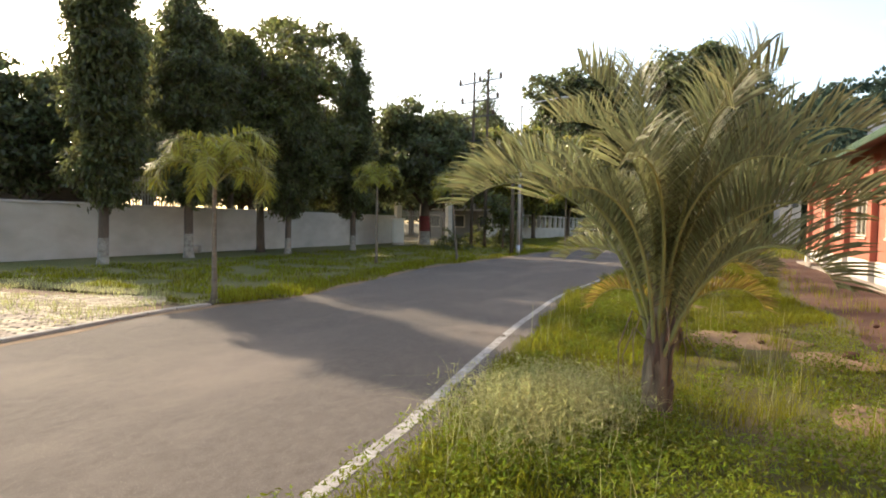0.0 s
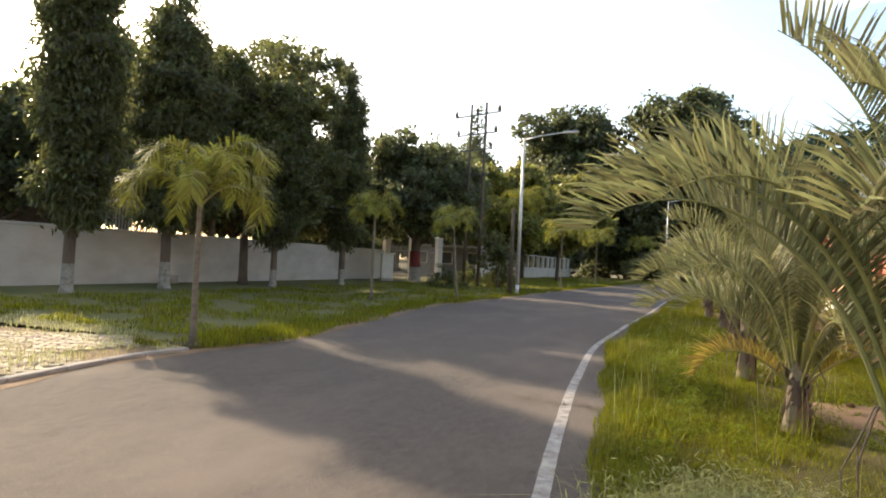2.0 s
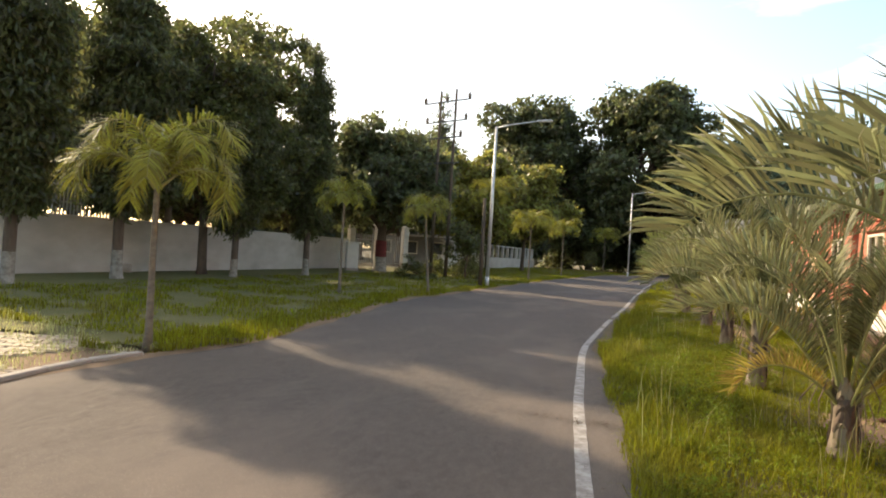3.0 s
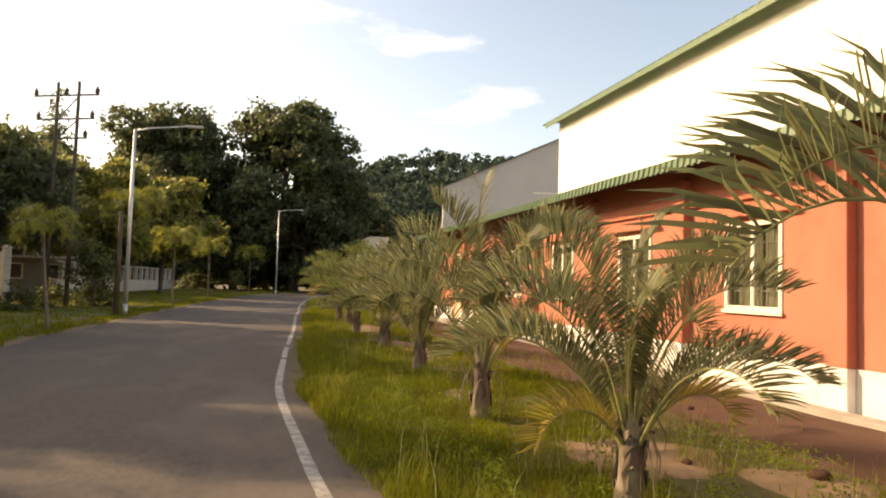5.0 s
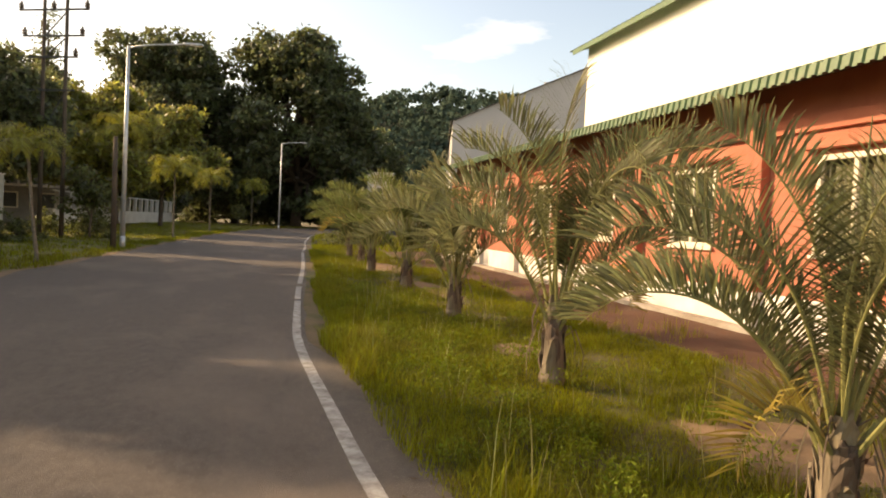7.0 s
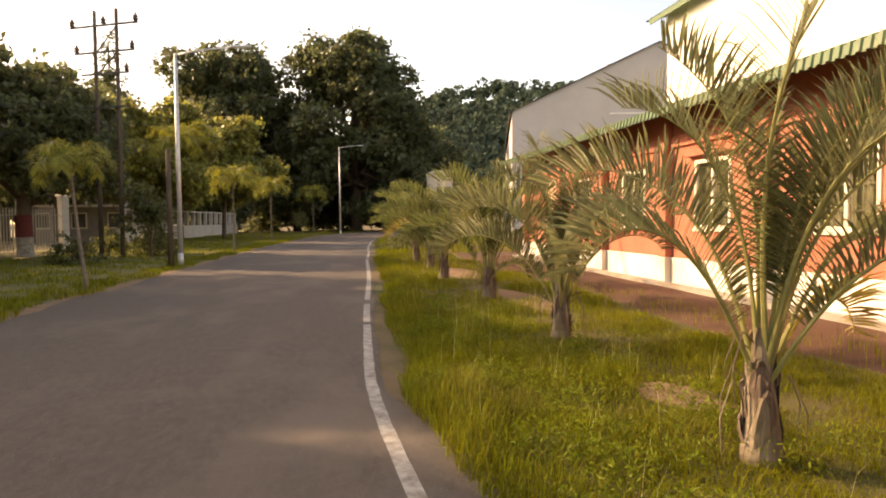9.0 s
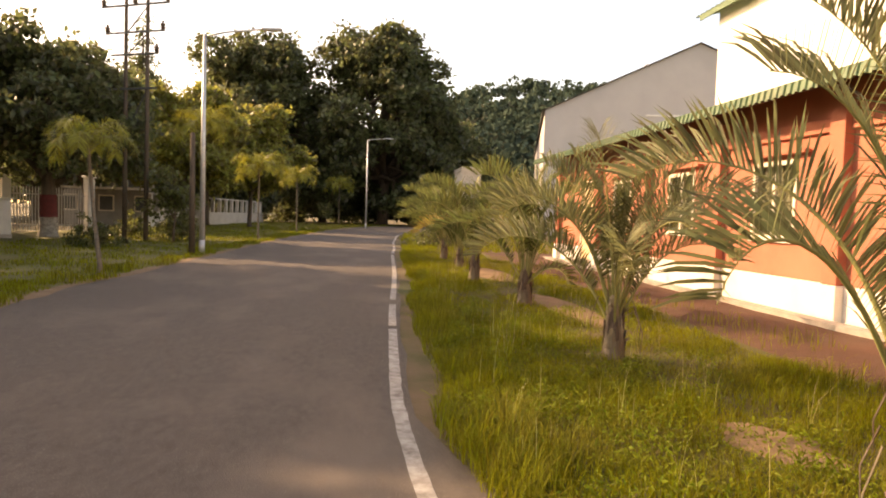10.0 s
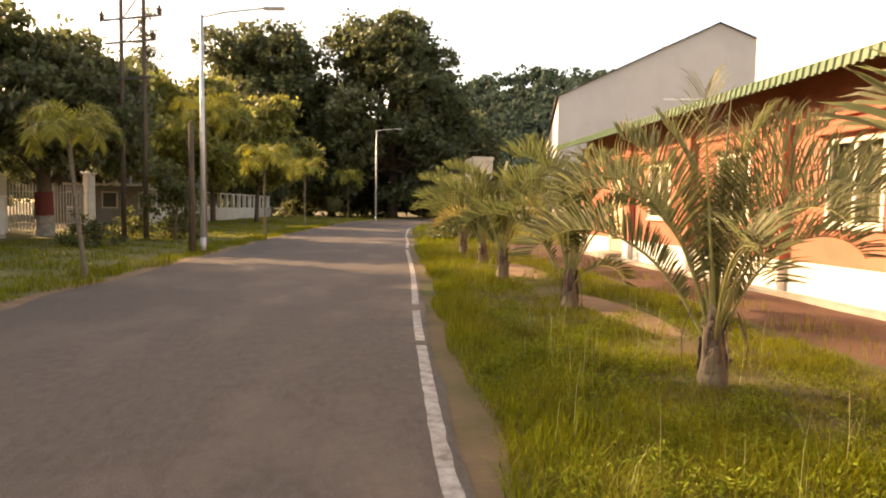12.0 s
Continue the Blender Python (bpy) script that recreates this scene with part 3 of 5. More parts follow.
# ---- compound wall and the things along it ----
bm = bmesh.new()
box(bm, -19.3, -19.1, -20, 42.5, -0.06, 1.75)
box(bm, -19.34, -19.06, -20, 42.5, 1.75, 1.84, 0.015)
structure("compound_wall", bm, CREAM_WALL, "long stained cream boundary wall in the trees' shade", "wall")
fence = thing("picket_fence", "pale iron picket fence on top of the boundary wall", "fence", (-19.2, 20, 1.84))
rod = to_mesh("picket", boxed(-0.02, 0.02, 0, 0.05, 0, 1.06), OLD_IRON)
for k in range(24):
    part("picket", rod, OLD_IRON, fence, m=pose(0, k * 0.14, 0))
for z in (0.36, 0.86):
    part("rail", boxed(0.022, 0.05, -0.1, 3.4, z, z + 0.06), OLD_IRON, fence)


def far_wall(x0, y0, x1, y1, n):
    w = thing("balustrade_wall", "low pale boundary wall with a row of concrete posts", "wall", (x0, y0, 0), math.degrees(math.atan2(y1 - y0, x1 - x0)))
    ln = math.hypot(x1 - x0, y1 - y0)
    part("base_wall", boxed(0, ln, -0.12, 0.12, -0.06, 1.1), CREAM_WALL, w)
    post = to_mesh("post", boxed(-0.16, 0.16, -0.15, 0.15, 1.1, 2.3, bevel=0.02), CREAM_WALL)
    for k in range(n):
        part("post", post, CREAM_WALL, w, m=pose(ln * (k + 0.5) / n, 0, 0))
    part("rail", boxed(0, ln, -0.1, 0.1, 2.303, 2.4), CREAM_WALL, w)
    return w


far_wall(-16.9, 56, -14.0, 90, 17)

gate = thing("compound_gate", "white picket gate between tall plastered pillars", "gate", (-19.1, 42.9, -0.06), math.degrees(math.atan2(3.6, 2.4)))
for x in (0.0, 2.1, 4.3):
    p = part("pillar", boxed(x - 0.2, x + 0.2, -0.2, 0.2, 0, 2.9, bevel=0.015), CREAM_WALL, gate)
    part("cap", boxed(x - 0.27, x + 0.27, -0.27, 0.27, 2.9, 3.02, bevel=0.02), WHITE_WALL, p)
bar = to_mesh("picket", boxed(-0.025, 0.025, -0.015, 0.015, 0.15, 2.3), OLD_IRON)
for k in range(26):
    x = 0.28 + k * 0.148
    if abs(x - 2.1) > 0.24:
        part("picket", bar, OLD_IRON, gate, m=pose(x, 0, 0))
for z in (0.4, 1.9):
    part("rail", boxed(0.2, 1.9, 0.016, 0.05, z, z + 0.06), OLD_IRON, gate)
    part("rail", boxed(2.3, 4.1, 0.016, 0.05, z, z + 0.06), OLD_IRON, gate)

house = thing("grey_house", "dim grey flat-roofed house behind the trees", "house", (-25, 61, 0))
part("wall", boxed(0, 8, 0, 9, 0, 4.6), HOUSE_GREY, house)
part("roof", boxed(-0.4, 8.6, -0.6, 9.4, 4.6, 4.85), WHITE_WALL, house, "pale projecting roof slab")
part("balcony_slab", boxed(1, 8.9, -1.2, -0.005, 2.6, 2.75), WHITE_WALL, house)
for k in range(9):
    part("baluster", boxed(1.2 + 0.9 * k, 1.3 + 0.9 * k, -1.15, -1.05, 2.75, 3.5), WHITE_WALL, house)
part("handrail", boxed(1.1, 8.6, -1.17, -1.03, 3.502, 3.6), WHITE_WALL, house)
for k in range(3):
    win = part("window", boxed(0.9 + 2.5 * k, 2.0 + 2.5 * k, -0.06, -0.004, 1.0, 2.2), CREAM_FRAME, house)
    part("pane", boxed(1.0 + 2.5 * k, 1.9 + 2.5 * k, -0.075, -0.062, 1.1, 2.1), DARK_SHEET, win)
shed = thing("old_house", "low house with a dark pitched roof beyond the boundary wall", "house", (-36, 12, 0))
part("wall", boxed(0, 9, 0, 14, 0, 3.6), HOUSE_GREY, shed)
bm = bmesh.new()
a = [bm.verts.new(v) for v in ((-0.6, -0.6, 3.6), (9.6, -0.6, 3.6), (4.5, -0.6, 5.9))]
b = [bm.verts.new(v.co + Vector((0, 15.2, 0))) for v in a]
bm.faces.new(a), bm.faces.new(b)
for k in range(3):
    bm.faces.new((a[k], a[(k + 1) % 3], b[(k + 1) % 3], b[k]))
part("roof", bm, ROOF_TILE, shed)

far_house = thing("pale_house", "small pale house far off behind the palms", "house", (8.3, 80, 0))
part("wall", boxed(0, 2.0, 0, 6, 0, 6.4), CREAM_WALL, far_house)
part("parapet", boxed(-0.1, 2.1, -0.1, 6.1, 6.4, 6.8), CREAM_WALL, far_house)
for k in range(2):
    part("window", boxed(0.25 + 0.9 * k, 0.8 + 0.9 * k, -0.05, -0.005, 3.8, 5.0), DARK_SHEET, far_house)

cabinet = thing("electrical_cabinet", "cream sheet-metal electrical cabinet on a concrete foot", "cabinet", (-17.0, 38.4, -0.05), -62)
part("foot", boxed(-0.62, 0.62, -0.35, 0.35, 0, 0.2), CONCRETE, cabinet)
part("body", boxed(-0.58, 0.58, -0.32, 0.32, 0.2, 1.6, bevel=0.015), CABINET, cabinet)
part("hood", boxed(-0.68, 0.68, -0.42, 0.42, 1.6, 1.68, bevel=0.02), CABINET, cabinet)
for sx in (-1, 1):
    d = part("door", boxed(sx * 0.29 - 0.27, sx * 0.29 + 0.27, -0.345, -0.322, 0.27, 1.54, bevel=0.006), CABINET, cabinet)
    part("handle", boxed(sx * 0.06 - 0.015, sx * 0.06 + 0.015, -0.375, -0.347, 0.8, 1.0), STEEL, d)


def street_lamp(x, y, turn, h=7.25):
    lamp = thing("street_lamp", "tall galvanised steel street lamp with one bent arm", "street lamp", (x, y, -0.06), turn, "street lamps along the road")
    part("pole", mesh_data("pole", *tube([(0, 0, 0), (0, 0, h * 0.5), (0, 0, h)], [0.085, 0.07, 0.05], 10), STEEL, True), STEEL, lamp)
    part("base_collar", mesh_data("base_collar", *tube([(0, 0, 0), (0, 0, 0.5)], [0.095, 0.088], 10), STEEL, True), STEEL, lamp)
    part("arm", mesh_data("arm", *tube([(0, 0, h - 0.06), (0.7, 0, h + 0.08), (1.85, 0, h + 0.2)], [0.035, 0.03, 0.028], 8), STEEL, True), STEEL, lamp)
    head = part("lamp_head", boxed(1.8, 2.45, -0.09, 0.09, h + 0.17, h + 0.24, bevel=0.02), STEEL, lamp, "flat grey lamp head")
    part("lens", boxed(1.87, 2.4, -0.07, 0.07, h + 0.155, h + 0.168), CREAM_FRAME, head)
    return lamp


street_lamp(-7.6, 31.5, -8, 7.0)
street_lamp(-1.95, 75.0, 2, 8.7)
# a dark wooden post leaning beside the near lamp
tagged(new("wooden_post", mesh_data("wooden_post", *tube([(-7.82, 31.15, -0.06), (-7.84, 31.17, 3.8)], [0.1, 0.07], 8), BARK, True)), "dark wooden post standing beside the street lamp", "post")

pylon = thing("power_pole_structure", "twin-pole electrical structure with steel cross-arms and insulators", "power pole", (-11.9, 38.6, -0.06), -25)
for sx in (-0.55, 0.55):
    part("pole", mesh_data("pole", *tube([(sx, 0, 0), (sx, 0, 10.4)], [0.1, 0.07], 10), BARK, True), BARK, pylon)
for z, ext in ((9.7, 1.7), (8.6, 1.5), (7.7, 1.2), (6.3, 1.1)):
    part("cross_arm", boxed(-ext, ext, -0.14, -0.08, z, z + 0.075), DARK_SHEET, pylon)
for a, b in (((-0.55, 0, 7.7), (0.55, 0, 8.6)), ((-0.55, 0, 8.6), (0.55, 0, 9.7)), ((-0.55, 0, 4.5), (0.55, 0, 6.3))):
    part("brace", mesh_data("brace", *tube([a, b], [0.03, 0.03], 6), DARK_SHEET), DARK_SHEET, pylon)
ins = mesh_data("insulator", *tube([(0, 0, 0), (0, 0, 0.08), (0, 0, 0.1), (0, 0, 0.2), (0, 0, 0.22), (0, 0, 0.34)], [0.05, 0.13, 0.06, 0.13, 0.06, 0.04], 8), BARK, True)
for x, z in ((-1.6, 9.82), (1.6, 9.82), (0, 9.82), (-1.4, 8.72), (1.4, 8.72), (1.1, 7.82)):
    part("insulator", ins, BARK, pylon, "brown porcelain insulator", pose(x, -0.11, z - 0.045))


# ---- trees ----
def crown_points(blobs, count, rng, shell=0.55):
    """Leaf centres and outward ways in a crown made of (x, y, z, rx, rz) blobs."""
    vol = np.array([b[3] ** 2 * b[4] for b in blobs]) ** 0.75
    pick = rng.choice(len(blobs), count, p=vol / vol.sum())
    bl = np.array(blobs)[pick]
    d = rng.normal(size=(count, 3))
    d /= np.linalg.norm(d, axis=1)[:, None]
    r = rng.uniform(shell ** 3, 1, count) ** (1 / 3) * rng.uniform(0.82, 1.12, count)
    off = d * r[:, None]
    c = bl[:, :3] + off * np.stack([bl[:, 3], bl[:, 3], bl[:, 4]], 1)
    return c, d


def crown_mesh(blobs, count, seed, length, width, mat, droop=0.3, shell=0.55):
    rng = np.random.default_rng(seed)
    c, d = crown_points(blobs, count, rng, shell)
    # leaves gather in sprays, so that the crown has gaps and an uneven outline
    k = max(8, count // 22)
    pick = rng.choice(count, k, replace=False)
    own = rng.integers(0, k, count)
    jitter = rng.normal(size=(count, 3)) * np.array([1.0, 1.0, 0.6]) * (length * 0.75)
    c = c[pick][own] + jitter
    v, f = leaves(c, length, width, rng, droop, d[pick][own] * 0.7)
    return mesh_data("crown", v, f, mat)


def limb(rng, start, end, r0, r1, bend=0.12):
    s, e = Vector(start), Vector(end)
    ln = (e - s).length
    pts, rad = [], []
    for i in range(5):
        t = i / 4
        w = bend * ln * math.sin(math.pi * t)
        pts.append(s.lerp(e, t) + Vector((rng.normal() * w, rng.normal() * w, abs(rng.normal()) * w * 0.6)))
        rad.append(r0 + (r1 - r0) * t)
    pts[0], pts[-1] = s, e
    return tube(pts, rad, 6)


def broad_tree_meshes(seed, h, spread, trunk_r, fork, n_blobs, count, leaf, mat, bark, blob_r, droop=0.25, low=0.4):
    rng = np.random.default_rng(seed)
    blobs, limbs = [], []
    for i in range(n_blobs):
        a = i * 2.4 + rng.uniform(-0.5, 0.5)
        t = (i + 0.5) / n_blobs
        z = h * (low + (0.94 - low) * t) - blob_r * 0.5
        r = spread * math.sqrt(max(0.05, 1 - (abs(t - 0.35) / 0.75) ** 2)) * rng.uniform(0.45, 1.0)
        br = blob_r * rng.uniform(0.7, 1.2)
        b = (r * math.cos(a), r * math.sin(a), z, br, br * 0.75)
        blobs.append(b)
        limbs.append(limb(rng, (0, 0, fork * rng.uniform(0.85, 1.5)), (b[0] * 0.9, b[1] * 0.9, b[2] + b[4] * 0.3), trunk_r * 0.45, trunk_r * 0.08))
    limbs.append(tube([(0, 0, 0), (0.03, 0.02, 0.4), (0.05 * h * 0.1, -0.04, fork), (0.1, 0.05, h * 0.6), (0.05, 0.1, h * 0.85)], [trunk_r * 1.35, trunk_r, trunk_r * 0.8, trunk_r * 0.4, trunk_r * 0.1], 10))
    return (mesh_data("trunk", *joined(limbs), bark, True), crown_mesh(blobs, count, seed + 1, leaf, leaf * 0.55, mat, droop))


def column_tree_meshes(seed, h, r, count):
    rng = np.random.default_rng(seed)
    blobs, limbs = [], []
    n = 16
    for i in range(n):
        t = (i + 0.5) / n
        z = 2.1 + (h - 2.3) * t
        rr = r * (0.72 + 0.5 * math.sin(math.pi * min(1, t * 1.15)) ** 0.7) * (1 - 0.72 * max(0, t - 0.55) / 0.45)
        a = rng.uniform(0, 6.28)
        blobs.append((0.22 * r * math.cos(a), 0.22 * r * math.sin(a), z, rr, (h - 2.3) / n * 1.2))
        limbs.append(limb(rng, (0, 0, z), (rr * 0.8 * math.cos(a * 2), rr * 0.8 * math.sin(a * 2), z - 0.35), 0.035, 0.01))
    limbs.append(tube([(0, 0, 0), (0.02, 0, 0.3), (0.05, 0.03, h * 0.5), (0, 0, h * 0.97)], [0.2, 0.15, 0.11, 0.02], 9))
    return mesh_data("trunk", *joined(limbs), BARK, True), crown_mesh(blobs, count, seed + 1, 0.23, 0.075, LEAF_COLUMN, 1.1, 0.35)


def tree(name, label, meshes, x, y, turn=0.0, scale=1.0, z=-0.08, group=""):
    t = thing(name, label, "tree", (x, y, z), turn, group)
    t.scale = (scale, scale, scale)
    part("trunk", meshes[0], None, t)
    part("crown", meshes[1], None, t)
    return t


col_a, col_b = column_tree_meshes(11, 11.2, 0.9, 27000), column_tree_meshes(12, 9.8, 1.12, 26000)
COLUMN = "tall columnar mast tree with drooping dark leaves"
tree("mast_tree", COLUMN, col_a, -15.8, 15.65, 0, 1.0, group="mast trees along the wall")
tree("mast_tree", COLUMN, col_b, -16.4, 19.8, 200, 1.08, group="mast trees along the wall")
tree("mast_tree", COLUMN, col_b, -15.6, 24.6, 60, 0.86, group="mast trees along the wall")
tree("mast_tree", COLUMN, col_a, -15.4, 29.8, 140, 0.92, group="mast trees along the wall")

broad_a = broad_tree_meshes(21, 11.0, 3.4, 0.2, 3.0, 28, 32000, 0.25, LEAF_MID, BARK, 1.4)
broad_b = broad_tree_meshes(22, 11.5, 3.2, 0.18, 3.5, 26, 12000, 0.26, LEAF_MID, PALE_BARK, 1.1)
broad_c = broad_tree_meshes(23, 9.5, 4.0, 0.33, 2.4, 26, 22000, 0.34, LEAF_DARK, BARK, 1.45, low=0.42)
light_a = broad_tree_meshes(24, 9.5, 3.6, 0.16, 2.6, 22, 15000, 0.42, LEAF_LIGHT, BARK, 1.25, low=0.42)
tree("shade_tree", "leafy broad tree standing before the boundary wall", broad_a, -17.0, 24.7, 250, 0.9, group="trees along the lane")
tree("shade_tree", "leafy broad tree growing behind the boundary wall", broad_a, -20.6, 24.1, 20, 0.97, group="trees along the lane")
tree("shade_tree", "leafy broad tree growing behind the boundary wall", broad_b, -21.8, 28.6, 75, 0.97, group="trees along the lane")
tree("shade_tree", "tall thin-crowned tree with pale branches showing", broad_b, -20.5, 32.5, 0, 1.15, group="trees along the lane")
tree("shade_tree", "leafy broad tree growing behind the boundary wall", broad_a, -22.0, 40.0, 130, 0.85, group="trees along the lane")
for t in [o for o in list(scene.objects) if o.name.startswith("mast_tree")]:
    part("lime_wash", mesh_data("lime_wash", *tube([(0, 0, 0.02), (0.02, 0, 0.3), (0.022, 0.003, 0.85)], [0.206, 0.156, 0.152], 14, False), LIME, True), LIME, t, "flaking white lime wash round the foot")
banded = tree("shade_tree", "stout tree with a red-painted band round its trunk", broad_c, -15.8, 39.7, 0, 1.0, group="trees along the lane")
part("lime_wash", mesh_data("lime_wash", *tube([(0, 0, 0.03), (0.03, 0.02, 0.4), (0.03, 0.015, 0.95)], [0.46, 0.345, 0.34], 14, False), LIME, True), LIME, banded, "flaking white lime wash round the foot")
part("painted_band", mesh_data("painted_band", *tube([(0.03, 0.015, 0.95), (0.02, -0.02, 1.9)], [0.345, 0.325], 14, False), RED_BAND, True), RED_BAND, banded, "red oxide paint band")
tree("shade_tree", "dark broad tree beside the lane", broad_c, -20.0, 54.5, 80, 1.15, group="trees along the lane")
tree("shade_tree", "dark broad tree beside the lane", broad_c, -24, 60.0, 10, 1.1, group="trees along the lane")
tree("shade_tree", "dark broad tree beside the lane", broad_a, -15, 66.0, 200, 1.05, group="trees along the lane")
for x, y, sc, tn in ((-24.5, 20.0, 0.85, 15), (-26.5, 28, 0.95, 140), (-26, 36, 0.9, 260), (-31, 22, 0.8, 30), (-33, 31, 0.9, 100), (-30, 40, 0.85, 200), (-34, 50, 0.95, 310), (-40, 62, 1.1, 60), (-30, 70, 1.1, 170), (-21, 74, 1.1, 250)):
    tree("shade_tree", "dense dark tree in the wooded plot beyond the boundary wall", broad_c, x, y, tn, sc, group="trees beyond the wall")
tree("shade_tree", "sunlit yellow-green young tree beside the lane", light_a, -13.6, 52.5, 0, 1.0, group="trees along the lane")
tree("shade_tree", "sunlit yellow-green young tree beside the lane", light_a, -11.6, 66.0, 100, 1.12, group="trees along the lane")

big_a = broad_tree_meshes(31, 26.5, 10.0, 0.75, 6.0, 60, 42000, 0.8, LEAF_DARK, BARK, 2.9, low=0.15)
big_b = broad_tree_meshes(32, 21, 9.0, 0.6, 5.0, 46, 32000, 0.8, LEAF_DARK, BARK, 2.8, low=0.1)
tree("mango_tree", "huge dark rounded mango tree closing the lane", big_a, 0.5, 99, 0, 1.03, group="great trees at the bend")
tree("mango_tree", "huge dark rounded mango tree closing the lane", big_a, -16, 100, 120, 0.96, group="great trees at the bend")
tree("mango_tree", "great dark tree behind the lane", big_b, -29, 88, 0, 0.85, group="great trees at the bend")
tree("mango_tree", "great dark tree behind the lane", big_b, -8, 110, 90, 0.9, group="great trees at the bend")
tree("mango_tree", "great dark tree behind the lane", big_b, -45, 80, 170, 0.8, group="great trees at the bend")
tree("mango_tree", "great dark tree behind the lane", big_b, 10.5, 112, 230, 0.78, group="great trees at the bend")

rng = np.random.default_rng(41)
spire_blobs = [(0, 0, 4 + 13 * t, 2.6 * (1 - t) + 0.35, 0.8) for t in np.linspace(0, 1, 12)]
spire = (mesh_data("trunk", *tube([(0, 0, 0), (0, 0, 17)], [0.3, 0.05], 8), BARK, True), crown_mesh(spire_blobs, 6000, 42, 0.5, 0.16, LEAF_DARK, 0.1))
tree("conifer", "dark spire-shaped conifer above the other trees", spire, -24.5, 80, 0, 1.15)
bush = broad_tree_meshes(51, 2.2, 0.5, 0.03, 0.7, 7, 900, 0.16, LEAF_MID, BARK, 0.35)
tree("sapling", "slender young sapling on the verge", bush, -6.1, 81, 0, 1.25)
tree("sapling", "small leafy sapling beside the power poles", bush, -10.2, 38.0, 70, 1.6)
shrub = broad_tree_meshes(52, 1.0, 0.7, 0.02, 0.2, 9, 1800, 0.12, LEAF_MID, BARK, 0.4, low=0.2)
for x, y, s in ((-11.5, 33.5, 1.1), (-10.4, 39.5, 1.3), (-12.8, 41, 1.2), (1.2, 40, 1.5), (2.3, 42.5, 1.6), (-12.5, 48, 1.4)):
    tree("shrub", "low green shrub in the grass", shrub, x, y, x * 50, s, group="shrubs on the verges")


# ---- palms ----
def frond_mesh(seed, length, start_el, bend, pairs, leaflet, leaf_mat, width=0.024, twist=0.0):
    """A drooping bushy plume that grows from the origin along +x: stalk and leaflets in one mesh with two materials."""
    rng = np.random.default_rng(seed)
    n, pts = 14, [Vector((0, 0, 0))]
    dirs = []
    for i in range(n):
        t = i / n
        a = radians(start_el - bend * t ** 1.7)
        d = Vector((math.cos(a), twist * t * t, math.sin(a))).normalized()
        dirs.append(d)
        pts.append(pts[-1] + d * length / n)
    dirs.append(dirs[-1])
    rad = [max(0.0035, 0.02 * (1 - i / n) ** 0.8) for i in range(n + 1)]
    vs, fs = tube(pts, rad, 5)
    vs = [tuple(v) for v in vs]
    stalk_faces = len(fs)
    for k in range(pairs):
        s = 0.16 + 0.84 * (k + rng.uniform(0, 0.5)) / pairs
        u = min(s * n, n - 0.001)
        i = int(u)
        p = pts[i].lerp(pts[i + 1], u - i)
        d = dirs[i].lerp(dirs[i + 1], u - i).normalized()
        side = d.cross(Vector((0, 0, 1)))
        side = side.normalized() if side.length > 0.05 else Vector((0, -1, 0))
        up = side.cross(d)
        ll = leaflet * (0.35 + 0.65 * math.sin(math.pi * min(1.0, (s - 0.1) * 0.98)) ** 0.6) * rng.uniform(0.85, 1.12)
        for sg in (-1, 1):
            lift = rng.uniform(-0.9, 0.9)
            w = (side * sg + d * (0.6 + 0.6 * s) + up * lift).normalized()
            e = w.cross(up).normalized() * width * 0.5
            mid = p + w * ll * 0.55
            tip = p + w * ll - Vector((0, 0, ll * rng.uniform(0.04, 0.16) * 2.2))
            o = len(vs)
            vs += [tuple(p - e * 0.5), tuple(p + e * 0.5), tuple(mid + e), tuple(mid - e), tuple(tip)]
            fs += [(o, o + 1, o + 2, o + 3), (o + 3, o + 2, o + 4)]
    me = bpy.data.meshes.new("frond")
    me.from_pydata(vs, [], fs)
    me.materials.append(RACHIS)
    me.materials.append(leaf_mat)
    me.polygons.foreach_set("material_index", np.array([0 if i < stalk_faces else 1 for i in range(len(fs))], dtype=np.int32))
    me.update()
    return me


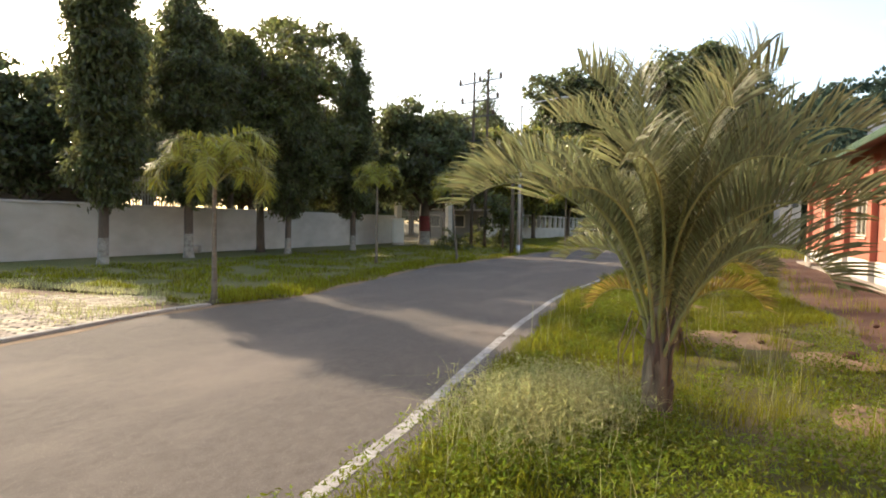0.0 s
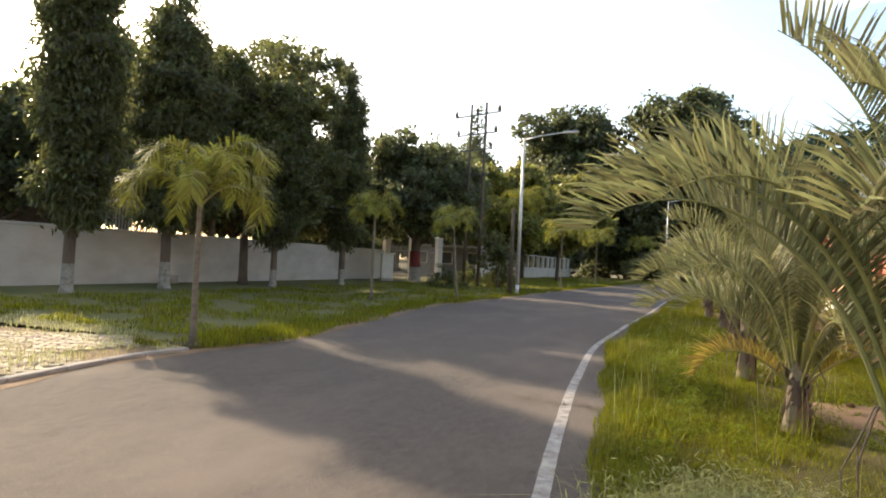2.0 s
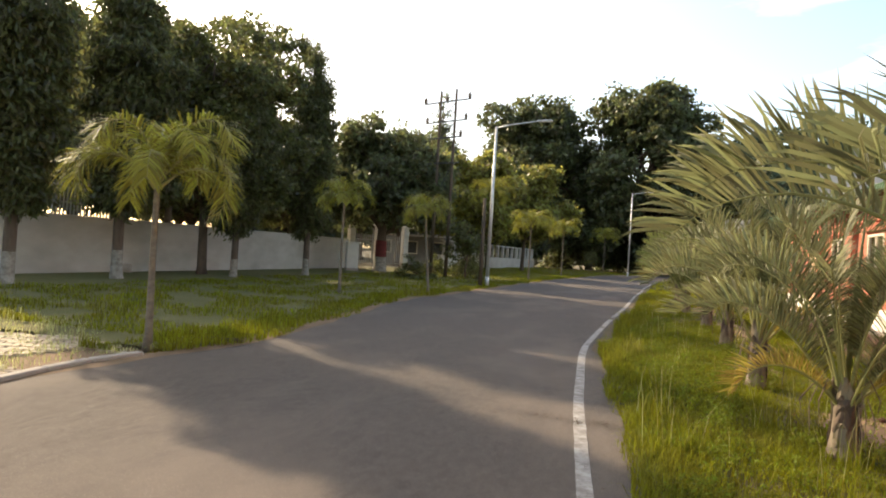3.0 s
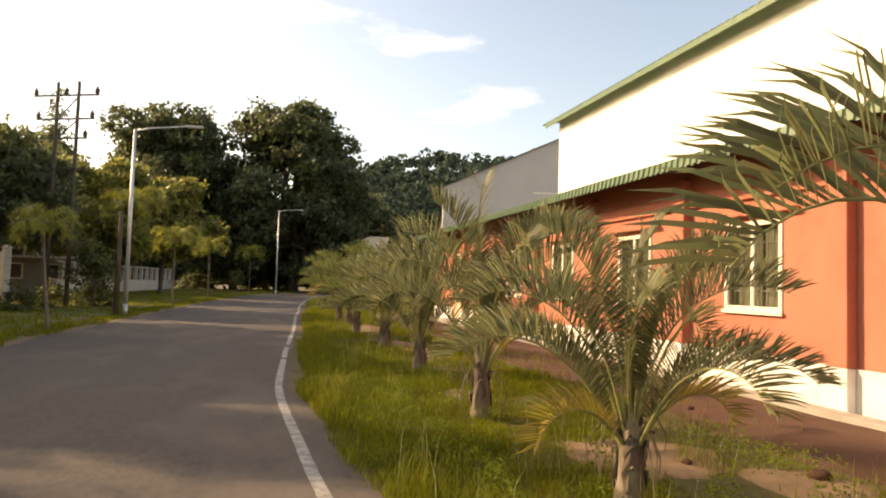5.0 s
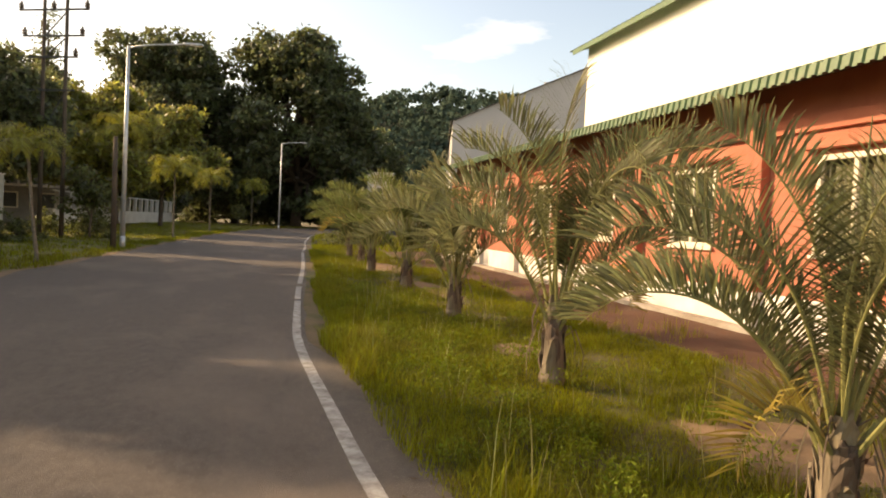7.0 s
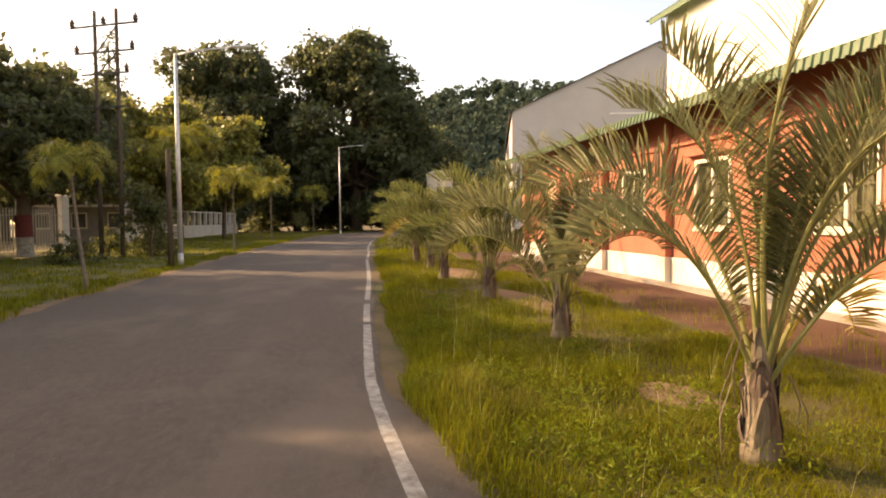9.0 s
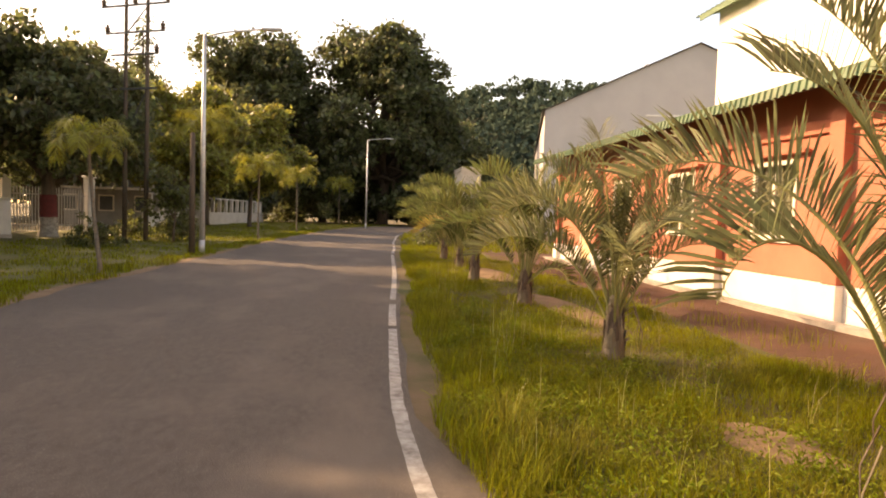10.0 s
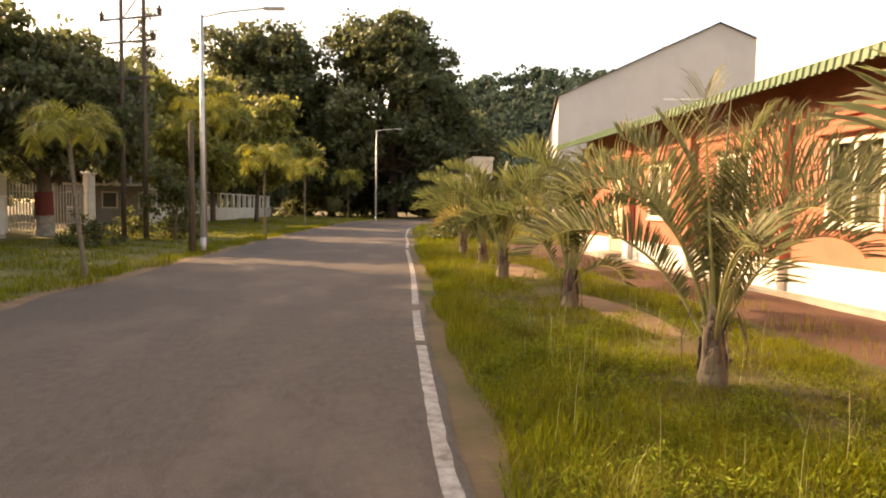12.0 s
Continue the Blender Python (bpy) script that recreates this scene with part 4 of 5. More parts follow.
def vane_mesh(seed, length, start_el, bend, pairs, leaflet, leaf_mat, width=0.013, twist=0.0, dry_tips=False):
    """A long-stalked keeled frond along +x: bare stalk, then stiff leaflets raised in a V, longest in the middle, arching over at the end."""
    rng = np.random.default_rng(seed)
    n, pts, dirs = 18, [Vector((0, 0, 0))], []
    for i in range(n):
        t = (i + 0.5) / n
        a = radians(start_el - bend * t ** 2.0)
        dirs.append(Vector((math.cos(a), twist * t * t, math.sin(a))).normalized())
        pts.append(pts[-1] + dirs[-1] * length / n)
    dirs.append(dirs[-1])
    vs, fs = tube(pts, [max(0.0025, 0.016 * (1 - i / n) ** 0.75) for i in range(n + 1)], 6)
    vs = [tuple(v) for v in vs]
    stalk_faces = len(fs)
    for k in range(pairs):
        s = 0.2 + 0.79 * (k + 0.5) / pairs
        grow = math.sin(math.pi * min(1.0, 0.06 + 0.8 * (s - 0.2) / 0.79)) ** 0.75
        for sg in (-1, 1):
            u = min((s + rng.uniform(-0.006, 0.006)) * n, n - 0.001)
            i = int(u)
            p, d = pts[i].lerp(pts[i + 1], u - i), dirs[i]
            side = d.cross(Vector((0, 0, 1)))
            side = side.normalized() if side.length > 0.05 else Vector((0, -1, 0))
            up = side.cross(d)
            ll = leaflet * grow * rng.uniform(0.86, 1.1)
            w = (side * sg * 0.6 + d * (0.28 + 0.5 * s) + up * (0.9 + 0.16 * rng.normal())).normalized()
            e = w.cross(up * 0.4 + side * sg).normalized() * width * 0.5
            fall = ll * rng.uniform(0.05, 0.2)
            a, b = p + w * ll * 0.34, p + w * ll * 0.7 - Vector((0, 0, fall * 0.35))
            tip = p + (w + side * sg * 0.1).normalized() * ll - Vector((0, 0, fall))
            o = len(vs)
            vs += [tuple(p - e * 0.5), tuple(p + e * 0.5), tuple(a + e), tuple(a - e), tuple(b + e * 0.8), tuple(b - e * 0.8), tuple(tip)]
            fs += [(o, o + 1, o + 2, o + 3), (o + 3, o + 2, o + 4, o + 5), (o + 5, o + 4, o + 6)]
    me = bpy.data.meshes.new("frond")
    me.from_pydata(vs, [], fs)
    me.materials.append(RACHIS)
    me.materials.append(leaf_mat)
    if dry_tips:
        me.materials.append(PALM_DRY)
    index = np.zeros(len(fs), dtype=np.int32)
    index[stalk_faces:] = 1
    if dry_tips:
        index[stalk_faces + (len(fs) - stalk_faces) // 2:] = 2
    me.polygons.foreach_set("material_index", index)
    me.update()
    return me


# fronds from the newest, almost upright, to the oldest, splayed and arching to the ground
def frond_bank(seed, pairs, width, mat):
    return [[vane_mesh(seed + 10 * j + i, (1.75, 1.95, 1.95, 1.8, 1.2)[j], (87, 82, 75, 65, 46)[j], (60, 92, 112, 112, 108)[j] + 10 * i, pairs if j < 4 else pairs * 2 // 3, (0.42, 0.45, 0.44, 0.4, 0.3)[j], PALM_DRY if j == 4 and i == 1 else mat, width, 0.14 * (i - 0.5), j == 3 and i == 1 and mat is PALM_FAR) for i in range(2)] for j in range(5)]


NEAR_FRONDS = frond_bank(100, 66, 0.0145, PALM_LEAF)
FAR_FRONDS = frond_bank(200, 46, 0.02, PALM_FAR)


def trunk_mesh(seed, h, r):
    """A short stout trunk: a swollen foot, then broad split leaf sheaths that clasp one another, and a few curled fibres."""
    rng = np.random.default_rng(seed)
    pieces = [tube([(0, 0, -0.06), (0.005, 0, h * 0.12), (0.01, 0, h * 0.4), (0, 0.01, h * 0.8), (0, 0, h * 1.12)], [r * 0.92, r, r * 0.78, r * 0.6, r * 0.3], 16)]
    for k in range(17):
        a, t0 = k * 2.094 + rng.uniform(-0.3, 0.3), (k / 17) ** 0.9
        z = h * (0.06 + 0.8 * t0)
        rr = r * (1.0 - 0.36 * t0)
        ln, wd = h * rng.uniform(0.3, 0.5), rng.uniform(0.05, 0.085)
        lean, flare = rng.uniform(-0.04, 0.04), rng.uniform(0.98, 1.5)
        ring = []
        for t, o, w in ((0, 0.9, 1.0), (0.3, 1.04, 1.0), (0.6, 1.08, 0.72), (0.85, 1.12, 0.42), (1.0, flare, 0.12)):
            for q in (-1, -0.4, 0.4, 1):
                b = a + q * w * wd / rr
                rad = rr * o * (1 - 0.1 * abs(q)) + 0.006 * rng.normal()
                ring.append(Vector((rad * math.cos(b) - lean * t * math.sin(b), rad * math.sin(b) + lean * t * math.cos(b), z + ln * t)))
            ring.append(Vector((rr * 0.8 * o * math.cos(a), rr * 0.8 * o * math.sin(a), z + ln * t)))
        f = []
        for i in range(4):
            f += [(i * 5 + j, i * 5 + (j + 1) % 5, i * 5 + 5 + (j + 1) % 5, i * 5 + 5 + j) for j in range(5)]
        f += [(4, 3, 2, 1, 0), (20, 21, 22, 23, 24)]
        pieces.append((ring, f))
    for k in range(7):
        a, z = rng.uniform(0, 6.28), h * rng.uniform(0.55, 1.1)
        out = Vector((math.cos(a), math.sin(a), 0))
        reach, drop = rng.uniform(0.08, 0.2), rng.uniform(0.15, 0.5)
        pieces.append(tube([out * r * 0.6 + Vector((0, 0, z)), out * (r * 0.8 + reach * 0.6) + Vector((0, 0, z + 0.08)), out * (r + reach) + Vector((0, 0, z - drop * 0.35)), out * (r + reach * 0.9) + Vector((0, 0, z - drop))], [0.006, 0.006, 0.005, 0.002], 4))
    return mesh_data("trunk", *joined(pieces), PALM_BOOT)


def feather_palm(x, y, h, seed, size=1.0, ranks=(180, 62, 300), per=4, trunk_r=0.13, label="young feather palm with arching grey-green fronds in the verge", spear=False, far=False, low=(), oldest=3):
    """A young palm whose fronds stand in three ranks round the trunk."""
    rng = np.random.default_rng(seed)
    p = thing("feather_palm", label, "palm", (x, y, 0.0), 0, "feather palms along the verge")
    part("trunk", trunk_mesh(seed, h, trunk_r), PALM_BOOT, p, "short trunk wrapped in old brown leaf bases")
    bank = FAR_FRONDS if far else NEAR_FRONDS
    for k in range(per * 3):
        j = k // 3
        age = min(4 if k == per * 3 - 1 else oldest, int(j * 3.4 / max(1, per - 1) + rng.uniform(0, 0.7)))
        az = ranks[k % 3] + (22 if j % 2 else -16) + rng.uniform(-16, 16)
        s = size * rng.uniform(0.88, 1.1)
        m = pose(0, 0, h * (1.02 - 0.1 * j), 0, 0, az) @ pose(trunk_r * 0.3, 0, 0, rng.uniform(-9, 9), rng.uniform(-5, 5), 0) @ Matrix.Scale(s, 4)
        part("frond", bank[age][int(rng.integers(2))], None, p, m=m)
    for age, az, s in low:
        part("frond", bank[age][1], None, p, "yellowing old frond", pose(0, 0, h * 0.7, 0, 0, az) @ Matrix.Scale(s, 4))
    if spear:
        part("spear_leaf", mesh_data("spear_leaf", *tube([(0, 0, h), (0.03, 0, h + 0.9 * size), (0.08, 0.02, h + 1.75 * size)], [0.02, 0.018, 0.003], 6), PALM_LEAF, True), None, p, "unopened upright spear leaf")
    return p


feather_palm(-0.03, 6.25, 0.85, 3, 1.02, (207, -20, 285), 6, 0.115, oldest=2)
feather_palm(-0.04, 9.12, 0.55, 4, 0.84, (165, 15, 285), 5, 0.115, spear=True, low=((4, 10, 1.0), (4, 200, 0.9)))
feather_palm(-0.15, 12.1, 0.68, 5, 1.12, (172, -5, 285), 4, 0.12, low=((4, 25, 1.25),))
feather_palm(0.03, 16.1, 0.6, 6, 1.02, (172, 10, 280), 5, 0.125, spear=True)
feather_palm(0.12, 20.2, 0.6, 7, 1.06, (180, 60, 310), 5, 0.13, far=True)
feather_palm(-0.05, 24.1, 0.65, 8, 1.1, (175, 50, 300), 5, 0.13, far=True)
feather_palm(0.1, 27.3, 0.6, 9, 1.05, (180, 62, 300), 5, 0.13, far=True)
feather_palm(0.15, 31.0, 0.65, 10, 1.15, (190, 70, 310), 5, 0.13, far=True)

FOX = [frond_mesh(140 + i, 1.3, 68 - 12 * i, 150 + 14 * i, 74, 0.32, FOX_LEAF, width=0.02, twist=0.15 * (i - 1)) for i in range(3)]


def foxtail_palm(x, y, h, seed, size=1.0, fronds=11, lean=0.0):
    rng = np.random.default_rng(seed)
    p = thing("foxtail_palm", "young foxtail palm with a thin trunk and drooping plumes", "palm", (x, y, -0.05), 0, "foxtail palms along the lane")
    part("trunk", mesh_data("trunk", *tube([(0, 0, 0), (0.01, 0, 0.25), (lean * 0.5, 0, h * 0.5), (lean, 0, h), (lean, 0, h + 0.3)], [0.07, 0.048, 0.04, 0.036, 0.024], 9), PALE_BARK, True), PALE_BARK, p, "thin ringed grey trunk")
    for k in range(fronds):
        bank = FOX[0] if k < fronds * 0.4 else FOX[1 + k % 2]
        m = pose(lean, 0, h + 0.25 - 0.25 * k / fronds, 0, 0, k * 137.5 + rng.uniform(-15, 15)) @ Matrix.Scale(size * rng.uniform(0.85, 1.12), 4)
        part("frond", bank, None, p, m=m)
    return p


foxtail_palm(-7.28, 10.25, 1.95, 1, 1.05, 13)
foxtail_palm(-9.8, 21.2, 2.6, 2, 0.9)
foxtail_palm(-7.98, 24.1, 2.5, 3, 0.92, 11, -0.22)
foxtail_palm(-8.1, 34.0, 4.1, 8, 1.15, 12)
foxtail_palm(-7.42, 42.2, 3.2, 4, 1.3)
foxtail_palm(-6.75, 54.5, 3.4, 5, 1.35)
foxtail_palm(-4.9, 86.0, 4.2, 6, 1.9)


# ---- grass and weeds ----
def blades(x, y, z, height, width, seed, lean=0.5):
    rng = np.random.default_rng(seed)
    n = len(x)
    a = rng.uniform(0, 2 * np.pi, n)
    h = height * rng.uniform(0.45, 1.25, n)
    out = np.stack([np.cos(a), np.sin(a), np.zeros(n)], 1)
    side = np.stack([-np.sin(a), np.cos(a), np.zeros(n)], 1) * (width * rng.uniform(0.7, 1.3, n))[:, None]
    root = np.stack([x, y, z], 1)
    ln = rng.uniform(0.1, 1.0, n) * lean
    mid = root + out * (h * ln * 0.35)[:, None] + np.array([0, 0, 1]) * (h * 0.6)[:, None]
    tip = root + out * (h * ln)[:, None] + np.array([0, 0, 1]) * (h * (1 - 0.25 * ln))[:, None]
    v = np.stack([root - side, root + side, mid + side * 0.7, mid - side * 0.7, tip], 1).reshape(-1, 3)
    i = np.arange(n)[:, None] * 5
    f = np.concatenate([i + np.array([0, 1, 2]), i + np.array([0, 2, 3]), i + np.array([3, 2, 4])], 0)
    return v, f


def lumpy(x, y, scale, seed):
    return np.array([noise.noise(Vector((float(a) * scale, float(b) * scale, seed))) for a, b in zip(x, y)])


def grass(name, label, n, xlo, xhi, y0, y1, height, width, mat, seed, bias=1.5, thin=0.0, lean=0.6, bare=None):
    """Blades sown between two edges, denser near the start of the stretch; past x = bare they thin out into bare soil."""
    rng = np.random.default_rng(seed)
    y = y0 + (y1 - y0) * rng.random(n) ** bias
    lo = np.array([xlo(float(v)) for v in y])
    hi = np.array([xhi(float(v)) for v in y])
    x = lo + (hi - lo) * rng.random(n)
    k = lumpy(x, y, 0.9, seed)
    keep = k > thin - 0.35 + 0.25 * rng.random(n)
    if bare is not None:
        keep &= rng.random(n) < np.clip(1.0 - 1.3 * (x - bare - 2.0 * np.clip((y - 11.2) / 1.6, 0, 1)) + 1.1 * lumpy(x, y, 0.7, 44.0), 0.12, 1.0)
    for cx, cy, rx, ry in PATCHES:
        keep &= ((x - cx) / (rx * 0.9)) ** 2 + ((y - cy) / (ry * 0.9)) ** 2 > 0.6 + 0.5 * rng.random(n)
    x, y, k = x[keep], y[keep], k[keep]
    k2 = lumpy(x, y, 3.1, seed + 5)
    hgt = height * (1 + 0.35 * np.clip((y - 11.5) / 2.0, 0, 1) * (x > -4)) * np.clip(0.72 + 1.5 * np.clip(k + 0.05, -0.3, 0.6) + 0.7 * k2, 0.25, 2.2)
    v, f = blades(x, y, np.full(len(x), 0.02), hgt, width, seed + 1, lean)
    return tagged(new(name, mesh_data(name, v, f, mat)), label, "grass", kind="stuff")


grass("verge_grass", "tall green grass and weeds on the verge", 165000, lambda y: verge_edge(y) - 0.02, lambda y: soil_edge(y) - 0.3, 0.0, 41, 0.1, 0.0034, GRASS, 61, 1.35, -0.22, 1.5, 0.1)
grass("near_verge_grass", "dense young grass on the verge", 120000, lambda y: verge_edge(y) - 0.02, lambda y: soil_edge(y) - 0.3, 2.6, 17, 0.085, 0.0028, GRASS, 73, 1.1, -0.15, 1.5, 0.1)
grass("verge_fringe", "ragged grass hanging over the asphalt edge", 22000, lambda y: verge_edge(y) - 0.08, lambda y: verge_edge(y) + 0.5, 3.0, 34, 0.15, 0.0036, GRASS, 63, 1.3, -0.1, 1.2)
grass("yard_grass", "thin grass creeping onto the red soil", 3200, lambda y: soil_edge(y) - 0.4, lambda y: 3.2, 3.0, 34, 0.11, 0.004, GRASS, 65, 1.2, 0.25)
grass("lawn_grass", "short patchy lawn grass", 90000, lambda y: -15.0, lambda y: at_y(LEFT, y) - 0.1, 11, 95, 0.1, 0.008, GRASS, 67, 1.4, 0.12)
grass("lawn_fringe", "ragged grass creeping over the far asphalt edge", 16000, lambda y: at_y(LEFT, y) - 0.9, lambda y: at_y(LEFT, y) + 0.12 + 0.12 * math.sin(y * 1.7), 9.8, 62, 0.13, 0.007, GRASS, 75, 1.5, -0.05)
grass("far_verge_grass", "rough grass beyond the end of the building", 8000, lambda y: verge_edge(y), lambda y: 9.0, 36, 62, 0.2, 0.012, GRASS, 69, 1.2)
grass("paver_grass", "dry grass growing in the paver joints", 9000, lambda y: -13.5, lambda y: at_y(LEFT, y) - 0.2, 5.0, 11.5, 0.08, 0.005, STRAW, 71, 1.0, 0.0)


def weeds(name, label, plants, seed, mat):
    """Small bushy weeds: stems with many round leaves."""
    rng = np.random.default_rng(seed)
    cs = []
    for x, y, h, r, n in plants:
        a = rng.uniform(0, 6.28, n)
        q = r * np.sqrt(rng.random(n))
        z = 0.05 + h * rng.random(n) ** 0.7 * (1 - 0.5 * (q / r) ** 2)
        cs.append(np.stack([x + q * np.cos(a), y + q * np.sin(a), z], 1))
    c = np.concatenate(cs)
    v, f = leaves(c, 0.042, 0.013, rng, -0.35)
    return tagged(new(name, mesh_data(name, v, f, mat)), label, "weeds", kind="stuff")


rng = np.random.default_rng(81)
plants = []
for k in range(150):
    y = 3.5 + 24 * rng.random() ** 1.3
    x = verge_edge(y) + 0.15 + rng.random() * (2.9 if rng.random() < 0.6 else 1.2)
    plants.append((x, y, rng.uniform(0.1, 0.24), rng.uniform(0.1, 0.26), int(rng.integers(60, 170))))
plants += [(-1.4 + 3.4 * rng.random(), 2.9 + 3.2 * rng.random(), 0.2, 0.26, 200) for k in range(150)]
plants += [(1.4 + 0.5 * rng.random(), 6.0 + 5 * rng.random(), 0.22, 0.35, 160) for k in range(16)]
plants += [(-1.1 + 0.9 * rng.random(), 12.2 + 1.8 * rng.random(), 0.22, 0.35, 160) for k in range(10)]
for k in range(60):
    y = 8.5 + 10 * rng.random()
    plants.append((verge_edge(y) + 0.2 + 2.1 * rng.random() ** 1.2, y, rng.uniform(0.12, 0.26), rng.uniform(0.12, 0.28), 150))
weeds("verge_weeds", "small bushy broad-leaved weeds among the grass", plants, 82, WEED)

# tall rough tufts standing out of the verge
rng = np.random.default_rng(86)
tx, ty = [], []
for k in range(85):
    y0 = 3.2 + 26 * rng.random() ** 1.3
    x0 = verge_edge(y0) + 0.25 + 2.6 * rng.random()
    m = int(rng.integers(25, 70))
    tx.append(x0 + 0.09 * rng.normal(size=m))
    ty.append(y0 + 0.09 * rng.normal(size=m))
tx, ty = np.concatenate(tx), np.concatenate(ty)
v, f = blades(tx, ty, np.full(len(tx), 0.03), np.full(len(tx), 0.26), 0.0032, 87, 1.4)
tagged(new("tall_tufts", mesh_data("tall_tufts", v, f, GRASS)), "tall rough grass tufts standing out of the verge", "grass", kind="stuff")
v, f = blades(tx[::9], ty[::9], np.full(len(tx[::9]), 0.03), np.full(len(tx[::9]), 0.5), 0.0018, 88, 0.6)
tagged(new("seed_stalks", mesh_data("seed_stalks", v, f, STRAW)), "thin dry seed stalks above the grass", "grass", kind="stuff")

# the dry seeding tuft by the edge line
rng = np.random.default_rng(91)
n = 4600
x, y = -0.72 + 0.24 * rng.normal(size=n), 5.75 + 0.36 * rng.normal(size=n)
ok = x > -1.5
v, f = blades(x[ok], y[ok], np.full(ok.sum(), 0.03), np.full(ok.sum(), 0.36), 0.0022, 92, 1.7)
tagged(new("dry_tuft", mesh_data("dry_tuft", v, f, STRAW)), "straw-coloured seeding grass tuft at the lane's edge", "grass", kind="stuff")
v, f = leaves(np.stack([x[ok] + 0.06 * rng.normal(size=ok.sum()), y[ok] + 0.06 * rng.normal(size=ok.sum()), 0.2 + 0.2 * rng.random(ok.sum())], 1), 0.05, 0.008, rng, -0.3)
tagged(new("seed_heads", mesh_data("seed_heads", v, f, STRAW)), "pale grass seed heads", "grass", kind="stuff")

# ---- wooded hill far behind ----
def hill_z(x, y):
    return 62 * math.exp(-((x - 95) / 110) ** 2 - ((y - 330) / 90) ** 2) * (1 + 0.18 * noise.noise(Vector((x * 0.012, y * 0.012, 7))))


vs, fs, nx, ny = [], [], 50, 30
for j in range(ny + 1):
    for i in range(nx + 1):
        x, y = -160 + 520 * i / nx, 180 + 300 * j / ny
        vs.append((x, y, hill_z(x, y) - 0.8))
for j in range(ny):
    for i in range(nx):
        o = j * (nx + 1) + i
        fs.append((o, o + 1, o + nx + 2, o + nx + 1))
structure("backdrop_hill", mesh_data("backdrop_hill", vs, fs, HILL_SOIL, True), HILL_SOIL, "distant wooded hill", "hill")
rng = np.random.default_rng(95)
trees_n = 2600
hx, hy = rng.uniform(-120, 300, trees_n), rng.uniform(205, 345, trees_n)
hz = np.array([hill_z(a, b) for a, b in zip(hx, hy)])
size = rng.uniform(2.5, 5.5, trees_n)
per = 22
c = np.repeat(np.stack([hx, hy, hz + size * 0.7], 1), per, 0)
d = rng.normal(size=(trees_n * per, 3))
d /= np.linalg.norm(d, axis=1)[:, None]
d[:, 2] = np.abs(d[:, 2]) * 1.1
c = c + d * np.repeat(size, per)[:, None]
v, f = leaves(c, 2.6, 1.9, rng, 0.1)
tagged(new("hill_woods", mesh_data("hill_woods", v, f, HAZY_HILL_LEAF)), "dense distant woods covering the hill", "woods", kind="stuff")

# ---- paved corner beside the lane ----
paving = tagged(new("paving", to_mesh("paving", boxed(-14.5, -7.3, 2.0, 10.2, -0.05, -0.012), PALE_SOIL)), "sunlit paved corner of concrete blocks with grass in the joints", "paving", kind="structure")
edge_curb = thing("edging", "flush concrete edging between the paving and the asphalt", "kerb", (0, 0, 0), kind="structure")
for i, (a, b) in enumerate(zip(LEFT, LEFT[1:])):
    if 1.5 < a.y < 9.4:
        d = b - a
        part("edging_stone", boxed(-0.11, 0.0, 0.006, d.length - 0.006, -0.05, 0.045, bevel=0.012), CONCRETE, edge_curb, m=pose(a.x, a.y, 0, 0, 0, math.degrees(math.atan2(-d.x, d.y))))
brick = to_mesh("block", boxed(-0.105, 0.105, -0.055, 0.055, -0.03, 0.0, bevel=0.008), PAVER)
rng = np.random.default_rng(97)
spots = []
for i in range(-60, 60):
    for j in range(-60, 60):
        u, w = i * 0.235 + (0.1175 if j % 2 else 0.0), j * 0.125
        x, y = -10.0 + 0.84 * u - 0.54 * w, 7.0 + 0.54 * u + 0.84 * w
        if -14.2 < x < at_y(LEFT, y) - 0.22 and 2.2 < y < 9.9 + 0.5 * math.sin(x * 1.3) and noise.noise(Vector((x * 0.6, y * 0.6, 9))) < 0.35:
            spots.append((x, y))
spots.sort(key=lambda p: (p[0] + 8.2) ** 2 + (p[1] - 6.5) ** 2)
turn = math.degrees(math.atan2(0.54, 0.84))
for x, y in spots[:290]:
    part("block", brick, PAVER, paving, m=pose(x, y, 0.012 + 0.008 * rng.random(), rng.uniform(-1.5, 1.5), rng.uniform(-1.5, 1.5), turn + rng.uniform(-3, 3)))
vs, fs = [], []
ca, sa = math.cos(radians(turn)), math.sin(radians(turn))
for x, y in spots[290:]:
    o, z = len(vs), 0.012 + 0.008 * rng.random()
    for sx, sy in ((-1, -1), (1, -1), (1, 1), (-1, 1)):
        vs.append((x + ca * sx * 0.1 - sa * sy * 0.05, y + sa * sx * 0.1 + ca * sy * 0.05, z))
    for sx, sy in ((-1, -1), (1, -1), (1, 1), (-1, 1)):
        vs.append((x + ca * sx * 0.105 - sa * sy * 0.055, y + sa * sx * 0.105 + ca * sy * 0.055, z - 0.03))
    fs.append((o, o + 1, o + 2, o + 3))
    fs += [(o + k, o + 4 + k, o + 4 + (k + 1) % 4, o + (k + 1) % 4) for k in range(4)]
